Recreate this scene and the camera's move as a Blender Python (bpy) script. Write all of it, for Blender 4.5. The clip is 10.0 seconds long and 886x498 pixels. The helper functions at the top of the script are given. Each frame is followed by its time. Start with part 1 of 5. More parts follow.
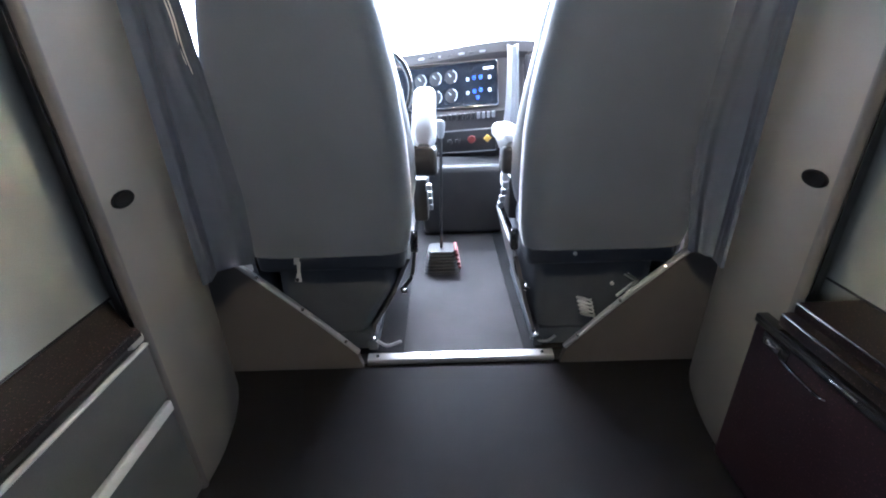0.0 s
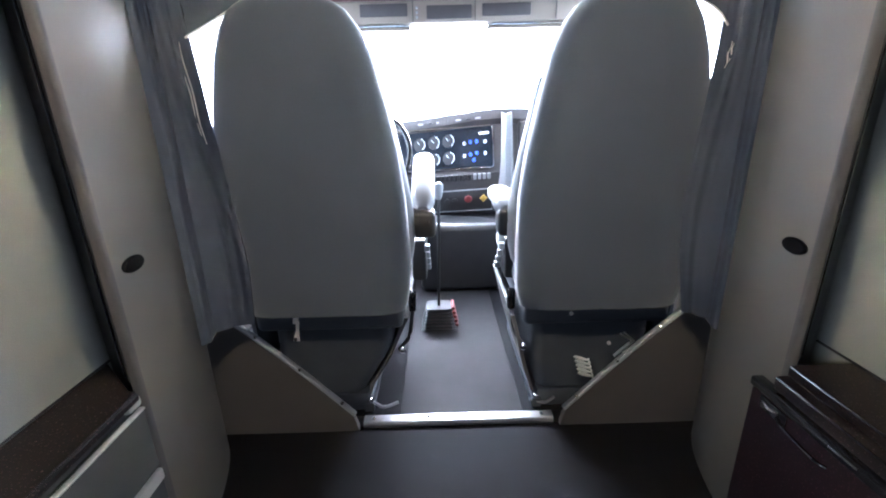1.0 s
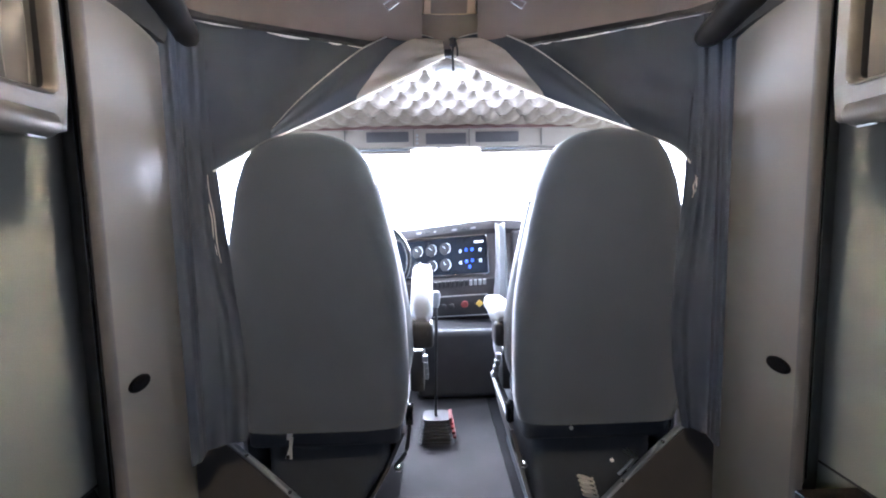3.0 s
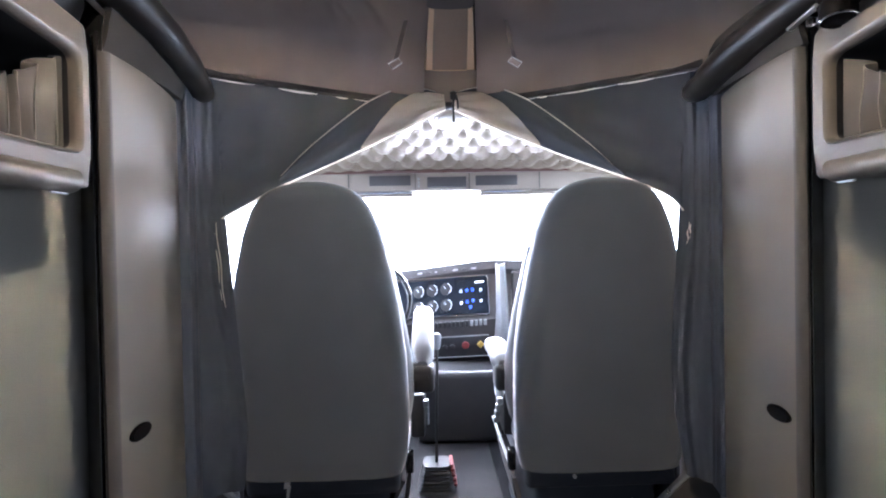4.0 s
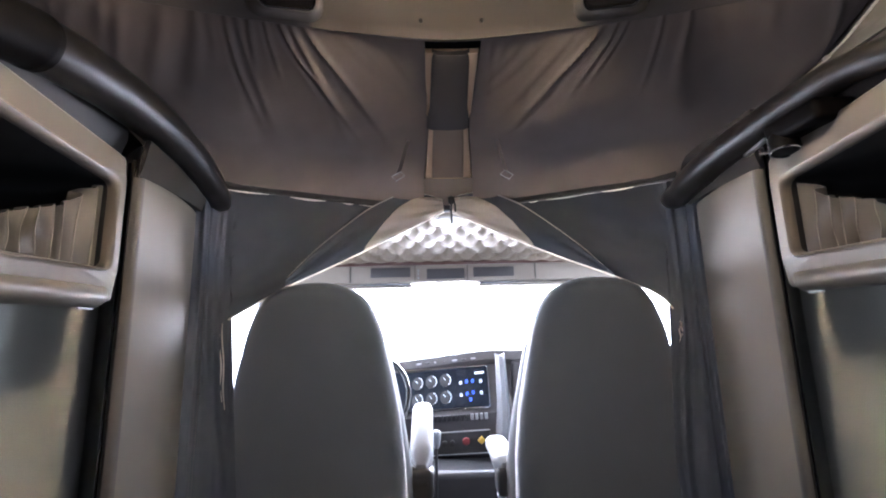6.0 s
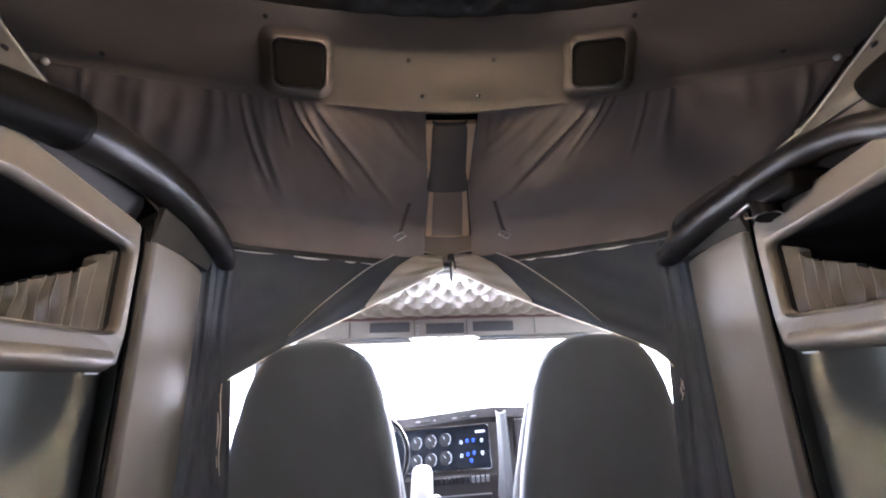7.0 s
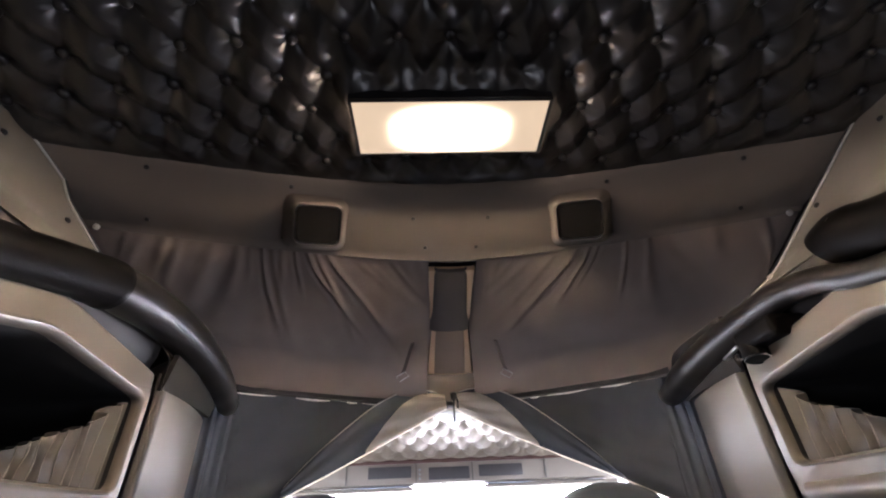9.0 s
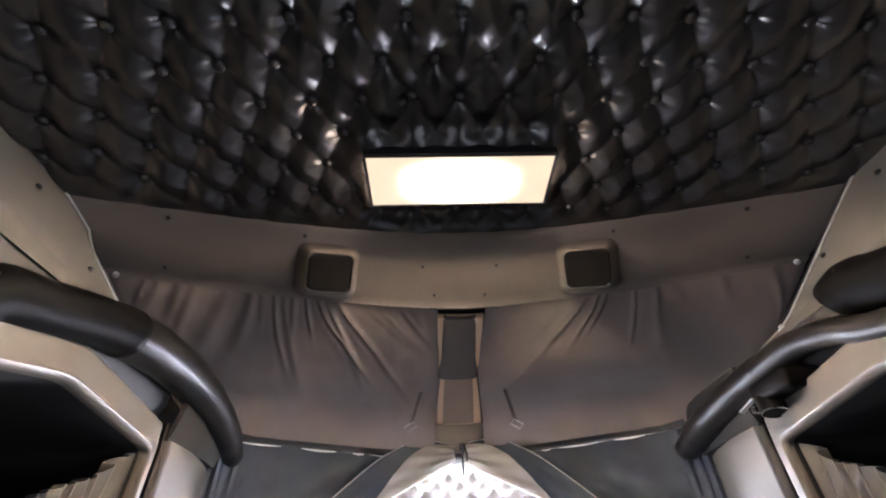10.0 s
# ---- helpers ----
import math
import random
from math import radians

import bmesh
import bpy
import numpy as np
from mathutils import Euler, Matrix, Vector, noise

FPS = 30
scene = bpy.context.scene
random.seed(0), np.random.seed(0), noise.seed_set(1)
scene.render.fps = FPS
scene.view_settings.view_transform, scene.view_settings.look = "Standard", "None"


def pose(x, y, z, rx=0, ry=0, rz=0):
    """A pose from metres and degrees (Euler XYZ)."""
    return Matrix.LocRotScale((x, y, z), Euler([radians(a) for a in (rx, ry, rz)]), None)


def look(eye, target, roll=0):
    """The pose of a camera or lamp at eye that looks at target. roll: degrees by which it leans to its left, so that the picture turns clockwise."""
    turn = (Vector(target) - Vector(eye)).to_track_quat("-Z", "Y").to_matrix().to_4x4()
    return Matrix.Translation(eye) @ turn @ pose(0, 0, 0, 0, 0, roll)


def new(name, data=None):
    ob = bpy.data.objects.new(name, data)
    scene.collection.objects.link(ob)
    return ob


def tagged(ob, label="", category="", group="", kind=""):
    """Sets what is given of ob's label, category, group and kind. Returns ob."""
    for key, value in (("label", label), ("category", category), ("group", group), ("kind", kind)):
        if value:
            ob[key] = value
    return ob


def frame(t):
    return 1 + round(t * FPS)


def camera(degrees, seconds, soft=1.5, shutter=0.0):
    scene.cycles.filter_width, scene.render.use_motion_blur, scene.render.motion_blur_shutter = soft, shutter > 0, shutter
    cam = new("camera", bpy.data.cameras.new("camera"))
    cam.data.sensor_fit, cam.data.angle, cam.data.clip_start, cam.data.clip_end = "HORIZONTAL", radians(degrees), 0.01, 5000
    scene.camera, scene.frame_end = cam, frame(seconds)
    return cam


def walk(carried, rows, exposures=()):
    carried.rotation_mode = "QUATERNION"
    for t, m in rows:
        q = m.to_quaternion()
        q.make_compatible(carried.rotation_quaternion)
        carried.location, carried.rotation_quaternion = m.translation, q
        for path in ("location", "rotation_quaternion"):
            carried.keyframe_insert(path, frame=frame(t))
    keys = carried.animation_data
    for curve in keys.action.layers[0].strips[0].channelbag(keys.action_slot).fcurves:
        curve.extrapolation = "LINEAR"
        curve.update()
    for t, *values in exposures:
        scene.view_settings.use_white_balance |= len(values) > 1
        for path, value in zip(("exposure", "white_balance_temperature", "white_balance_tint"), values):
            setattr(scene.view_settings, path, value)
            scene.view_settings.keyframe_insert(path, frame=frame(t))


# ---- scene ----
cam = camera(91.3, 10.0, soft=2.0)
PATH = [
    (0, (-0.0458, -0.3793, 0.9749), (-0.0544, 1.4304, 0.1236), -1.79),
    (0.5, (-0.0478, -0.3892, 0.9894), (-0.0426, 1.4711, 0.2550), -1.60),
    (1, (-0.0496, -0.3992, 1.0068), (-0.0359, 1.5006, 0.3819), -1.41),
    (1.5, (-0.0485, -0.4102, 1.0242), (-0.0281, 1.5231, 0.5124), -1.31),
    (2, (-0.0494, -0.4231, 1.0395), (-0.0193, 1.5360, 0.6383), -1.12),
    (2.5, (-0.0513, -0.4351, 1.0559), (-0.0155, 1.5433, 0.7649), -1.12),
    (3.8, (-0.0631, -0.4658, 1.0852), (-0.0078, 1.5327, 1.0306), -1.25),
    (4, (-0.0571, -0.4712, 1.0929), (-0.0126, 1.5281, 1.0695), -1.13),
    (4.5, (-0.0560, -0.4871, 1.1080), (-0.0099, 1.5108, 1.1866), -1.03),
    (5, (-0.0589, -0.5029, 1.1211), (-0.0091, 1.4876, 1.3095), -1.24),
    (5.5, (-0.0579, -0.5134, 1.1295), (-0.0035, 1.4674, 1.4005), -1.35),
    (6.8, (-0.0607, -0.5563, 1.1611), (0.0052, 1.3753, 1.6756), -1.78),
    (7, (-0.0647, -0.5624, 1.1618), (0.0065, 1.3532, 1.7324), -1.79),
    (7.5, (-0.0606, -0.5829, 1.1706), (0.0073, 1.2950, 1.8553), -1.79),
    (8, (-0.0626, -0.6003, 1.1767), (0.0101, 1.2301, 1.9795), -1.92),
    (8.5, (-0.0655, -0.6184, 1.1776), (0.0110, 1.1399, 2.1277), -2.35),
    (9, (-0.0655, -0.6384, 1.1785), (0.0089, 1.0377, 2.2671), -2.68),
    (9.5, (-0.0735, -0.6555, 1.1796), (-0.0064, 0.9467, 2.3747), -2.59),
    (10, (-0.0715, -0.6616, 1.1802), (-0.0261, 0.9002, 2.4287), -2.05),
]
EXPOSURES = [(0.0, 2.65, 4800, 11), (2.5, 2.38, 4900, 14), (4.5, 2.22, 5000, 16), (6.8, 1.95, 5200, 18), (7.5, 1.95, 5250, 19), (8.5, 1.92, 5350, 19), (9.0, 1.97, 5400, 19), (9.5, 2.1, 5300, 18), (10.0, 2.45, 5250, 17)]
walk(cam, [(t, look(eye, target, roll)) for t, eye, target, roll in PATH], EXPOSURES)

# ---------------------------------------------------------------- light
world = bpy.data.worlds.new("world")
scene.world = world
world.use_nodes = True
wn = world.node_tree.nodes
sky = wn.new("ShaderNodeTexSky")
sky.sky_type, sky.sun_disc, sky.sun_elevation, sky.sun_rotation = "NISHITA", False, radians(76), radians(37)
world.node_tree.links.new(sky.outputs[0], wn["Background"].inputs[0])
wn["Background"].inputs[1].default_value = 0.12


def area_light(name, m, sx, sy, power, colour, spread=180):
    d = bpy.data.lights.new(name, "AREA")
    d.spread = radians(spread)
    d.shape, d.size, d.size_y, d.energy, d.color = "RECTANGLE", sx, sy, power, colour
    ob = new(name, d)
    ob.matrix_world = m
    return ob


sun = bpy.data.lights.new("sun", "SUN")
sun.energy, sun.angle, sun.color = 1.0, radians(15), (1.0, 0.96, 0.9)
new("sun", sun).matrix_world = look((0, 0, 8), (-0.6, -0.8, 4.0))
# daylight in the openings of the windscreen and of the two door windows
area_light("windscreen_daylight", look((0, 2.62, 1.20), (0, 0, 0.95)), 1.9, 0.95, 165.0, (1.0, 0.895, 0.80))
area_light("door_daylight_l", look((-1.12, 1.50, 1.12), (0, 1.45, 0.9)), 0.95, 0.62, 3.0, (1.0, 0.95, 0.86))
area_light("door_daylight_r", look((1.12, 1.50, 1.12), (0, 1.45, 0.9)), 0.95, 0.62, 4.0, (1.0, 0.95, 0.86))


# added fill for the side boards, from two assumed, unseen sleeper windows
for s in (-1, 1):
    area_light("sleeper_daylight", look((s * 0.81, -0.76, 0.95), (-s * 0.79, 0.20, 0.95)), 0.5, 0.36, 0.46, (1.0, 0.93, 0.84), 100)


# ---------------------------------------------------------------- materials
def material(name, base, rough=0.5, metal=0.0, second=None, scale=8.0, mix=0.5, grain=250.0, bump=0.1, spec=0.5,
             coat=0.0, sheen=0.0, kind="noise", stretch=(1, 1, 1), rvar=0.12):
    """A surface with two scales of variation: soft stains and a fine grain that also gives the relief."""
    m = bpy.data.materials.new(name)
    m.use_nodes = True
    nt = m.node_tree
    n, l = nt.nodes, nt.links
    b = n["Principled BSDF"]
    tc = n.new("ShaderNodeTexCoord")
    mp = n.new("ShaderNodeMapping")
    mp.inputs["Scale"].default_value = stretch
    l.new(tc.outputs["Object"], mp.inputs[0])
    big = n.new("ShaderNodeTexNoise")
    big.inputs["Scale"].default_value, big.inputs["Detail"].default_value = scale, 5
    l.new(mp.outputs[0], big.inputs["Vector"])
    if kind == "voronoi":
        fine = n.new("ShaderNodeTexVoronoi")
        fine.inputs["Scale"].default_value = grain
        fac = fine.outputs["Distance"]
    else:
        fine = n.new("ShaderNodeTexNoise")
        fine.inputs["Scale"].default_value, fine.inputs["Detail"].default_value = grain, 3
        fac = fine.outputs["Fac"]
    l.new(mp.outputs[0], fine.inputs["Vector"])
    second = second or tuple(c * 0.75 for c in base)
    ramp = n.new("ShaderNodeMapRange")
    ramp.inputs[1].default_value, ramp.inputs[2].default_value = 0.35, 0.68
    ramp.inputs[3].default_value, ramp.inputs[4].default_value = 0.0, mix
    l.new(big.outputs["Fac"], ramp.inputs[0])
    col = n.new("ShaderNodeMix")
    col.data_type = "RGBA"
    col.inputs["A"].default_value, col.inputs["B"].default_value = (*base, 1), (*second, 1)
    l.new(ramp.outputs[0], col.inputs["Factor"])
    g = n.new("ShaderNodeMix")
    g.data_type, g.blend_type = "RGBA", "MULTIPLY"
    g.inputs["Factor"].default_value = 0.25
    l.new(col.outputs["Result"], g.inputs["A"])
    grey = n.new("ShaderNodeMapRange")
    grey.inputs[1].default_value, grey.inputs[2].default_value = 0.3, 0.7
    grey.inputs[3].default_value, grey.inputs[4].default_value = 0.5, 1.2
    l.new(fac, grey.inputs[0])
    l.new(grey.outputs[0], g.inputs["B"])
    l.new(g.outputs["Result"], b.inputs["Base Color"])
    rr = n.new("ShaderNodeMapRange")
    rr.inputs[3].default_value, rr.inputs[4].default_value = max(rough - rvar, 0.02), min(rough + rvar, 1)
    l.new(big.outputs["Fac"], rr.inputs[0])
    l.new(rr.outputs[0], b.inputs["Roughness"])
    b.inputs["Metallic"].default_value = metal
    b.inputs["Specular IOR Level"].default_value = spec
    b.inputs["Coat Weight"].default_value = coat
    b.inputs["Sheen Weight"].default_value = sheen
    if bump:
        bp = n.new("ShaderNodeBump")
        bp.inputs["Strength"].default_value, bp.inputs["Distance"].default_value = bump, 0.002
        l.new(fac, bp.inputs["Height"])
        l.new(bp.outputs[0], b.inputs["Normal"])
    return m


def glow(name, colour, strength):
    m = bpy.data.materials.new(name)
    m.use_nodes = True
    b = m.node_tree.nodes["Principled BSDF"]
    b.inputs["Base Color"].default_value = (*colour, 1)
    b.inputs["Emission Color"].default_value = (*colour, 1)
    b.inputs["Emission Strength"].default_value = strength
    return m


def cloth(name, base, second, through_light, scale=6.0, sheen=0.2):
    """Woven cloth that lets some light through."""
    m = material(name, base, 0.85, second=second, scale=scale, mix=0.6, grain=900, bump=0.25, spec=0.25, sheen=sheen)
    nt = m.node_tree
    tr = nt.nodes.new("ShaderNodeBsdfTranslucent")
    tr.inputs[0].default_value = (*through_light, 1)
    add = nt.nodes.new("ShaderNodeAddShader")
    nt.links.new(nt.nodes["Principled BSDF"].outputs[0], add.inputs[0])
    nt.links.new(tr.outputs[0], add.inputs[1])
    nt.links.new(add.outputs[0], nt.nodes["Material Output"].inputs[0])
    return m


def speckle(name, base, spot, rough):
    """Dark laminate with fine speckles."""
    m = material(name, base, rough, scale=5, grain=420, bump=0.03, spec=0.18)
    nt = m.node_tree
    n, l = nt.nodes, nt.links
    v = n.new("ShaderNodeTexNoise")
    v.inputs["Scale"].default_value, v.inputs["Detail"].default_value = 260, 4
    tc = n.new("ShaderNodeTexCoord")
    l.new(tc.outputs["Object"], v.inputs["Vector"])
    r = n.new("ShaderNodeMapRange")
    r.inputs[1].default_value, r.inputs[2].default_value = 0.60, 0.74
    l.new(v.outputs["Fac"], r.inputs[0])
    mx = n.new("ShaderNodeMix")
    mx.data_type = "RGBA"
    src = n["Principled BSDF"].inputs["Base Color"].links[0].from_socket
    l.new(src, mx.inputs["A"])
    mx.inputs["B"].default_value = (*spot, 1)
    l.new(r.outputs[0], mx.inputs["Factor"])
    l.new(mx.outputs["Result"], n["Principled BSDF"].inputs["Base Color"])
    return m


M_PANEL = material("grey_moulded_plastic", (0.100, 0.091, 0.075), 0.60, second=(0.096, 0.087, 0.072), scale=3, mix=0.5, grain=700, bump=0.06)
M_CUBBY = material("beige_moulded_plastic", (0.108, 0.094, 0.076), 0.38, second=(0.092, 0.080, 0.064), scale=4, mix=0.4, grain=700, bump=0.05)
M_OVER = material("light_grey_moulded_plastic", (0.165, 0.153, 0.136), 0.4, second=(0.14, 0.13, 0.115), scale=4, mix=0.4, grain=700, bump=0.05)
M_LAMINATE = material("grey_laminate_board", (0.30, 0.30, 0.265), 0.46, second=(0.265, 0.265, 0.235), scale=2.5, mix=0.5, grain=500, bump=0.03)
M_HEADER = material("grey_header_plastic", (0.138, 0.120, 0.105), 0.5, second=(0.115, 0.10, 0.087), scale=3, mix=0.5, grain=800, bump=0.06)
M_LEATHER = material("black_leather", (0.012, 0.0110, 0.0103), 0.31, second=(0.018, 0.0165, 0.0155), scale=14, grain=420, bump=0.05, kind="voronoi", spec=0.9, rvar=0.015)
M_CREAM = material("cream_leather", (0.185, 0.150, 0.110), 0.45, second=(0.16, 0.13, 0.095), scale=12, grain=420, bump=0.15, kind="voronoi")
M_PAD = material("matt_black_leather", (0.0035, 0.0032, 0.0032), 0.46, second=(0.005, 0.0047, 0.0045), scale=14, grain=420, bump=0.06, kind="voronoi", spec=0.03, rvar=0.04)
M_ROLL = material("dark_grey_vinyl", (0.0105, 0.009, 0.008), 0.34, second=(0.008, 0.007, 0.0063), scale=5, rvar=0.03, spec=0.42, grain=500, bump=0.06, kind="voronoi")
M_BLACK = material("black_plastic", (0.016, 0.016, 0.017), 0.38, second=(0.03, 0.028, 0.028), scale=12, grain=600, bump=0.06)
M_GLOSS = material("glossy_black_trim", (0.012, 0.012, 0.013), 0.16, second=(0.02, 0.02, 0.02), scale=10, grain=500, bump=0.02, rvar=0.06)
M_RUBBER = material("black_floor_rubber", (0.0042, 0.0039, 0.0046), 0.78, second=(0.0065, 0.006, 0.007), scale=5, grain=260, bump=0.3, spec=0.10)
M_CARPET = material("brown_cab_floor_covering", (0.0058, 0.0044, 0.0050), 0.9, second=(0.0044, 0.0034, 0.0038), scale=6, grain=600, bump=0.4)
M_COUNTER = speckle("dark_speckled_laminate", (0.009, 0.0065, 0.0062), (0.13, 0.080, 0.072), 0.42)
M_FRIDGE = speckle("dark_burgundy_speckled_front", (0.013, 0.0065, 0.009), (0.09, 0.036, 0.044), 0.5)
M_SEAT = material("dark_grey_seat_cloth", (0.054, 0.067, 0.092), 0.85, second=(0.044, 0.055, 0.075), scale=5, grain=900, bump=0.35, sheen=0.4, spec=0.3)
M_ARM = material("grey_armrest_vinyl", (0.15, 0.155, 0.165), 0.45, second=(0.12, 0.125, 0.13), scale=12, grain=500, bump=0.12, kind="voronoi")
M_METAL = material("brushed_aluminium", (0.62, 0.62, 0.62), 0.3, 1.0, second=(0.48, 0.48, 0.48), scale=6, grain=300, bump=0.05)
M_CHROME = material("chrome", (0.8, 0.8, 0.8), 0.1, 1.0, scale=10, grain=200, bump=0.0, rvar=0.05)
M_CURTAIN = cloth("dark_grey_curtain_cloth", (0.057, 0.064, 0.081), (0.048, 0.053, 0.068), (0.004, 0.004, 0.005), sheen=0.0)
M_LINING = cloth("grey_tan_curtain_lining", (0.27, 0.245, 0.215), (0.22, 0.20, 0.175), (0.22, 0.19, 0.15))
M_FOLD_SHINE = cloth("pale_fold_highlight", (0.42, 0.41, 0.40), (0.36, 0.35, 0.34), (0.02, 0.02, 0.02))
# edge piping, and pale lines that paint slits of daylight between folds
M_PIPING_SLIT = cloth("pale_piping_and_slit_light", (0.4, 0.38, 0.35), (0.34, 0.32, 0.3), (0.35, 0.33, 0.29))
M_SOFFIT = material("matt_dark_lining", (0.036, 0.034, 0.032), 0.85, second=(0.030, 0.028, 0.027), scale=9, grain=500, bump=0.1, spec=0.1)
M_TARP = cloth("brown_grey_overhead_cloth", (0.205, 0.170, 0.152), (0.165, 0.137, 0.122), (0.004, 0.004, 0.003), sheen=0.12)
M_BOARD = cloth("dark_brown_grey_board_cloth", (0.052, 0.050, 0.052), (0.044, 0.042, 0.044), (0.002, 0.002, 0.002))
M_FLAP = cloth("dark_brown_pad_cloth", (0.105, 0.092, 0.084), (0.088, 0.077, 0.070), (0.002, 0.002, 0.002))
# lighter than the satin: the sheen of its folds put into colour
M_CREASE_SHEEN = cloth("painted_crease_sheen", (0.17, 0.155, 0.13), (0.13, 0.12, 0.10), (0.01, 0.01, 0.01), sheen=0.3)
M_NET = material("silver_grey_satin", (0.060, 0.053, 0.044), 0.36, second=(0.050, 0.044, 0.037), scale=16, grain=900, bump=0.10, sheen=0.15)
M_DRAWER = material("grey_drawer_laminate", (0.060, 0.061, 0.056), 0.5, second=(0.050, 0.051, 0.047), scale=4, grain=500, bump=0.04)
M_COVER = material("dark_blue_grey_seat_cover", (0.034, 0.040, 0.050), 0.8, second=(0.026, 0.031, 0.038), scale=7, grain=500, bump=0.2)
M_PALE = material("pale_grey_plastic", (0.5, 0.49, 0.46), 0.45, second=(0.42, 0.41, 0.385), scale=7, grain=500, bump=0.03)
M_KICK = material("dark_grey_kick_panel", (0.062, 0.058, 0.054), 0.6, second=(0.050, 0.047, 0.044), scale=5, grain=600, bump=0.08)
M_TAN = material("tan_wood_grain_board", (0.74, 0.52, 0.31), 0.4, second=(0.64, 0.44, 0.26), scale=9, grain=300, bump=0.05, stretch=(8, 1, 1))
M_STRAP = material("dull_brown_grey_vinyl", (0.30, 0.215, 0.145), 0.5, second=(0.25, 0.18, 0.12), scale=9, grain=400, bump=0.1)
M_WOOD = material("dark_reddish_wood_trim", (0.09, 0.046, 0.037), 0.3, second=(0.06, 0.028, 0.022), scale=8, grain=120, bump=0.04, stretch=(1, 8, 8), coat=0.4)
M_CONSOLE = material("beige_console_plastic", (0.22, 0.188, 0.15), 0.5, second=(0.25, 0.22, 0.182), scale=5, grain=700, bump=0.05)
M_DASH = material("dark_dash_vinyl", (0.05, 0.045, 0.046), 0.5, second=(0.036, 0.033, 0.033), scale=9, grain=500, bump=0.15, kind="voronoi")
M_TRIM = material("silver_grey_dash_trim", (0.28, 0.29, 0.30), 0.35, 0.4, scale=9, grain=500, bump=0.04)
M_RED = material("red_rubber", (0.15, 0.018, 0.016), 0.5, scale=20, grain=300, bump=0.08)
M_YELLOW = material("yellow_plastic", (0.42, 0.28, 0.04), 0.4, scale=20, grain=300, bump=0.04)
M_WALL = material("grey_wall_lining", (0.12, 0.113, 0.105), 0.7, scale=4, grain=500, bump=0.1)
M_DARK = material("near_black_cavity_tone", (0.008, 0.008, 0.008), 0.7, scale=9, grain=400, bump=0.05)
M_GRILLE = material("black_speaker_cloth", (0.006, 0.0055, 0.0055), 0.7, second=(0.009, 0.0085, 0.008), scale=30, grain=900, bump=0.3, spec=0.10)
M_GROUND = material("pale_concrete", (0.42, 0.41, 0.39), 0.8, second=(0.34, 0.33, 0.31), scale=0.6, grain=60, bump=0.3)
M_PAINT = material("white_roof_paint_and_rail_glint", (0.7, 0.7, 0.7), 0.3, scale=2, grain=300, bump=0.0, coat=0.5)
M_BLUE = glow("blue_icon_light", (0.05, 0.12, 0.8), 0.8)
M_MARK = glow("white_dial_light", (0.85, 0.9, 1.0), 0.16)
M_SCREEN = material("dark_screen_glass", (0.012, 0.015, 0.022), 0.12, scale=9, grain=300, bump=0.0, rvar=0.04)


def lamp_material():
    """A milky diffuser, brightest over the tubes behind its middle."""
    m = bpy.data.materials.new("lit_lamp_diffuser")
    m.use_nodes = True
    n, l = m.node_tree.nodes, m.node_tree.links
    b = n["Principled BSDF"]
    b.inputs["Base Color"].default_value = (0.50, 0.40, 0.24, 1)
    b.inputs["Roughness"].default_value = 0.4
    tc = n.new("ShaderNodeTexCoord")
    sep = n.new("ShaderNodeSeparateXYZ")
    l.new(tc.outputs["Generated"], sep.inputs[0])
    total = None
    for k, width in ((0, 0.172), (1, 0.245)):
        a = n.new("ShaderNodeMath")
        a.operation, a.inputs[1].default_value = "SUBTRACT", 0.5
        l.new(sep.outputs[k], a.inputs[0])
        d = n.new("ShaderNodeMath")
        d.operation, d.inputs[1].default_value = "DIVIDE", width
        l.new(a.outputs[0], d.inputs[0])
        p = n.new("ShaderNodeMath")
        p.operation, p.inputs[1].default_value = "POWER", 3.0
        q = n.new("ShaderNodeMath")
        q.operation = "ABSOLUTE"
        l.new(d.outputs[0], q.inputs[0])
        l.new(q.outputs[0], p.inputs[0])
        if total is None:
            total = p
        else:
            add = n.new("ShaderNodeMath")
            l.new(total.outputs[0], add.inputs[0])
            l.new(p.outputs[0], add.inputs[1])
            total = add
    neg = n.new("ShaderNodeMath")
    neg.operation, neg.inputs[1].default_value = "MULTIPLY", -1.0
    l.new(total.outputs[0], neg.inputs[0])
    e = n.new("ShaderNodeMath")
    e.operation = "EXPONENT"
    l.new(neg.outputs[0], e.inputs[0])
    r = n.new("ShaderNodeMath")
    r.operation, r.inputs[1].default_value, r.inputs[2].default_value = "MULTIPLY_ADD", LAMP_BRIGHT, LAMP_DIM
    l.new(e.outputs[0], r.inputs[0])
    l.new(r.outputs[0], b.inputs["Emission Strength"])
    b.inputs["Emission Color"].default_value = (1.0, 0.70, 0.385, 1)
    return m


LAMP_BRIGHT, LAMP_DIM = 245.0, 0.20
M_LAMP = lamp_material()
M_CAP = glow("added_lamp_end_glow", (1.0, 0.72, 0.46), 15.0)

# ---------------------------------------------------------------- building blocks
ORIGIN = {}


def thing(name, base, label, category, group="", kind=""):
    ob = new(name)
    ob.empty_display_size = 0.05
    ob.location = base
    ORIGIN[ob] = Vector(base)
    return tagged(ob, label, category, group, kind)


def finish(bm, mat, smooth, name):
    me = bpy.data.meshes.new(name)
    bmesh.ops.recalc_face_normals(bm, faces=bm.faces)
    bm.to_mesh(me)
    bm.free()
    if smooth:
        for p in me.polygons:
            p.use_smooth = True
        me.set_sharp_from_angle(angle=radians(40))
    me.materials.append(mat)
    return me


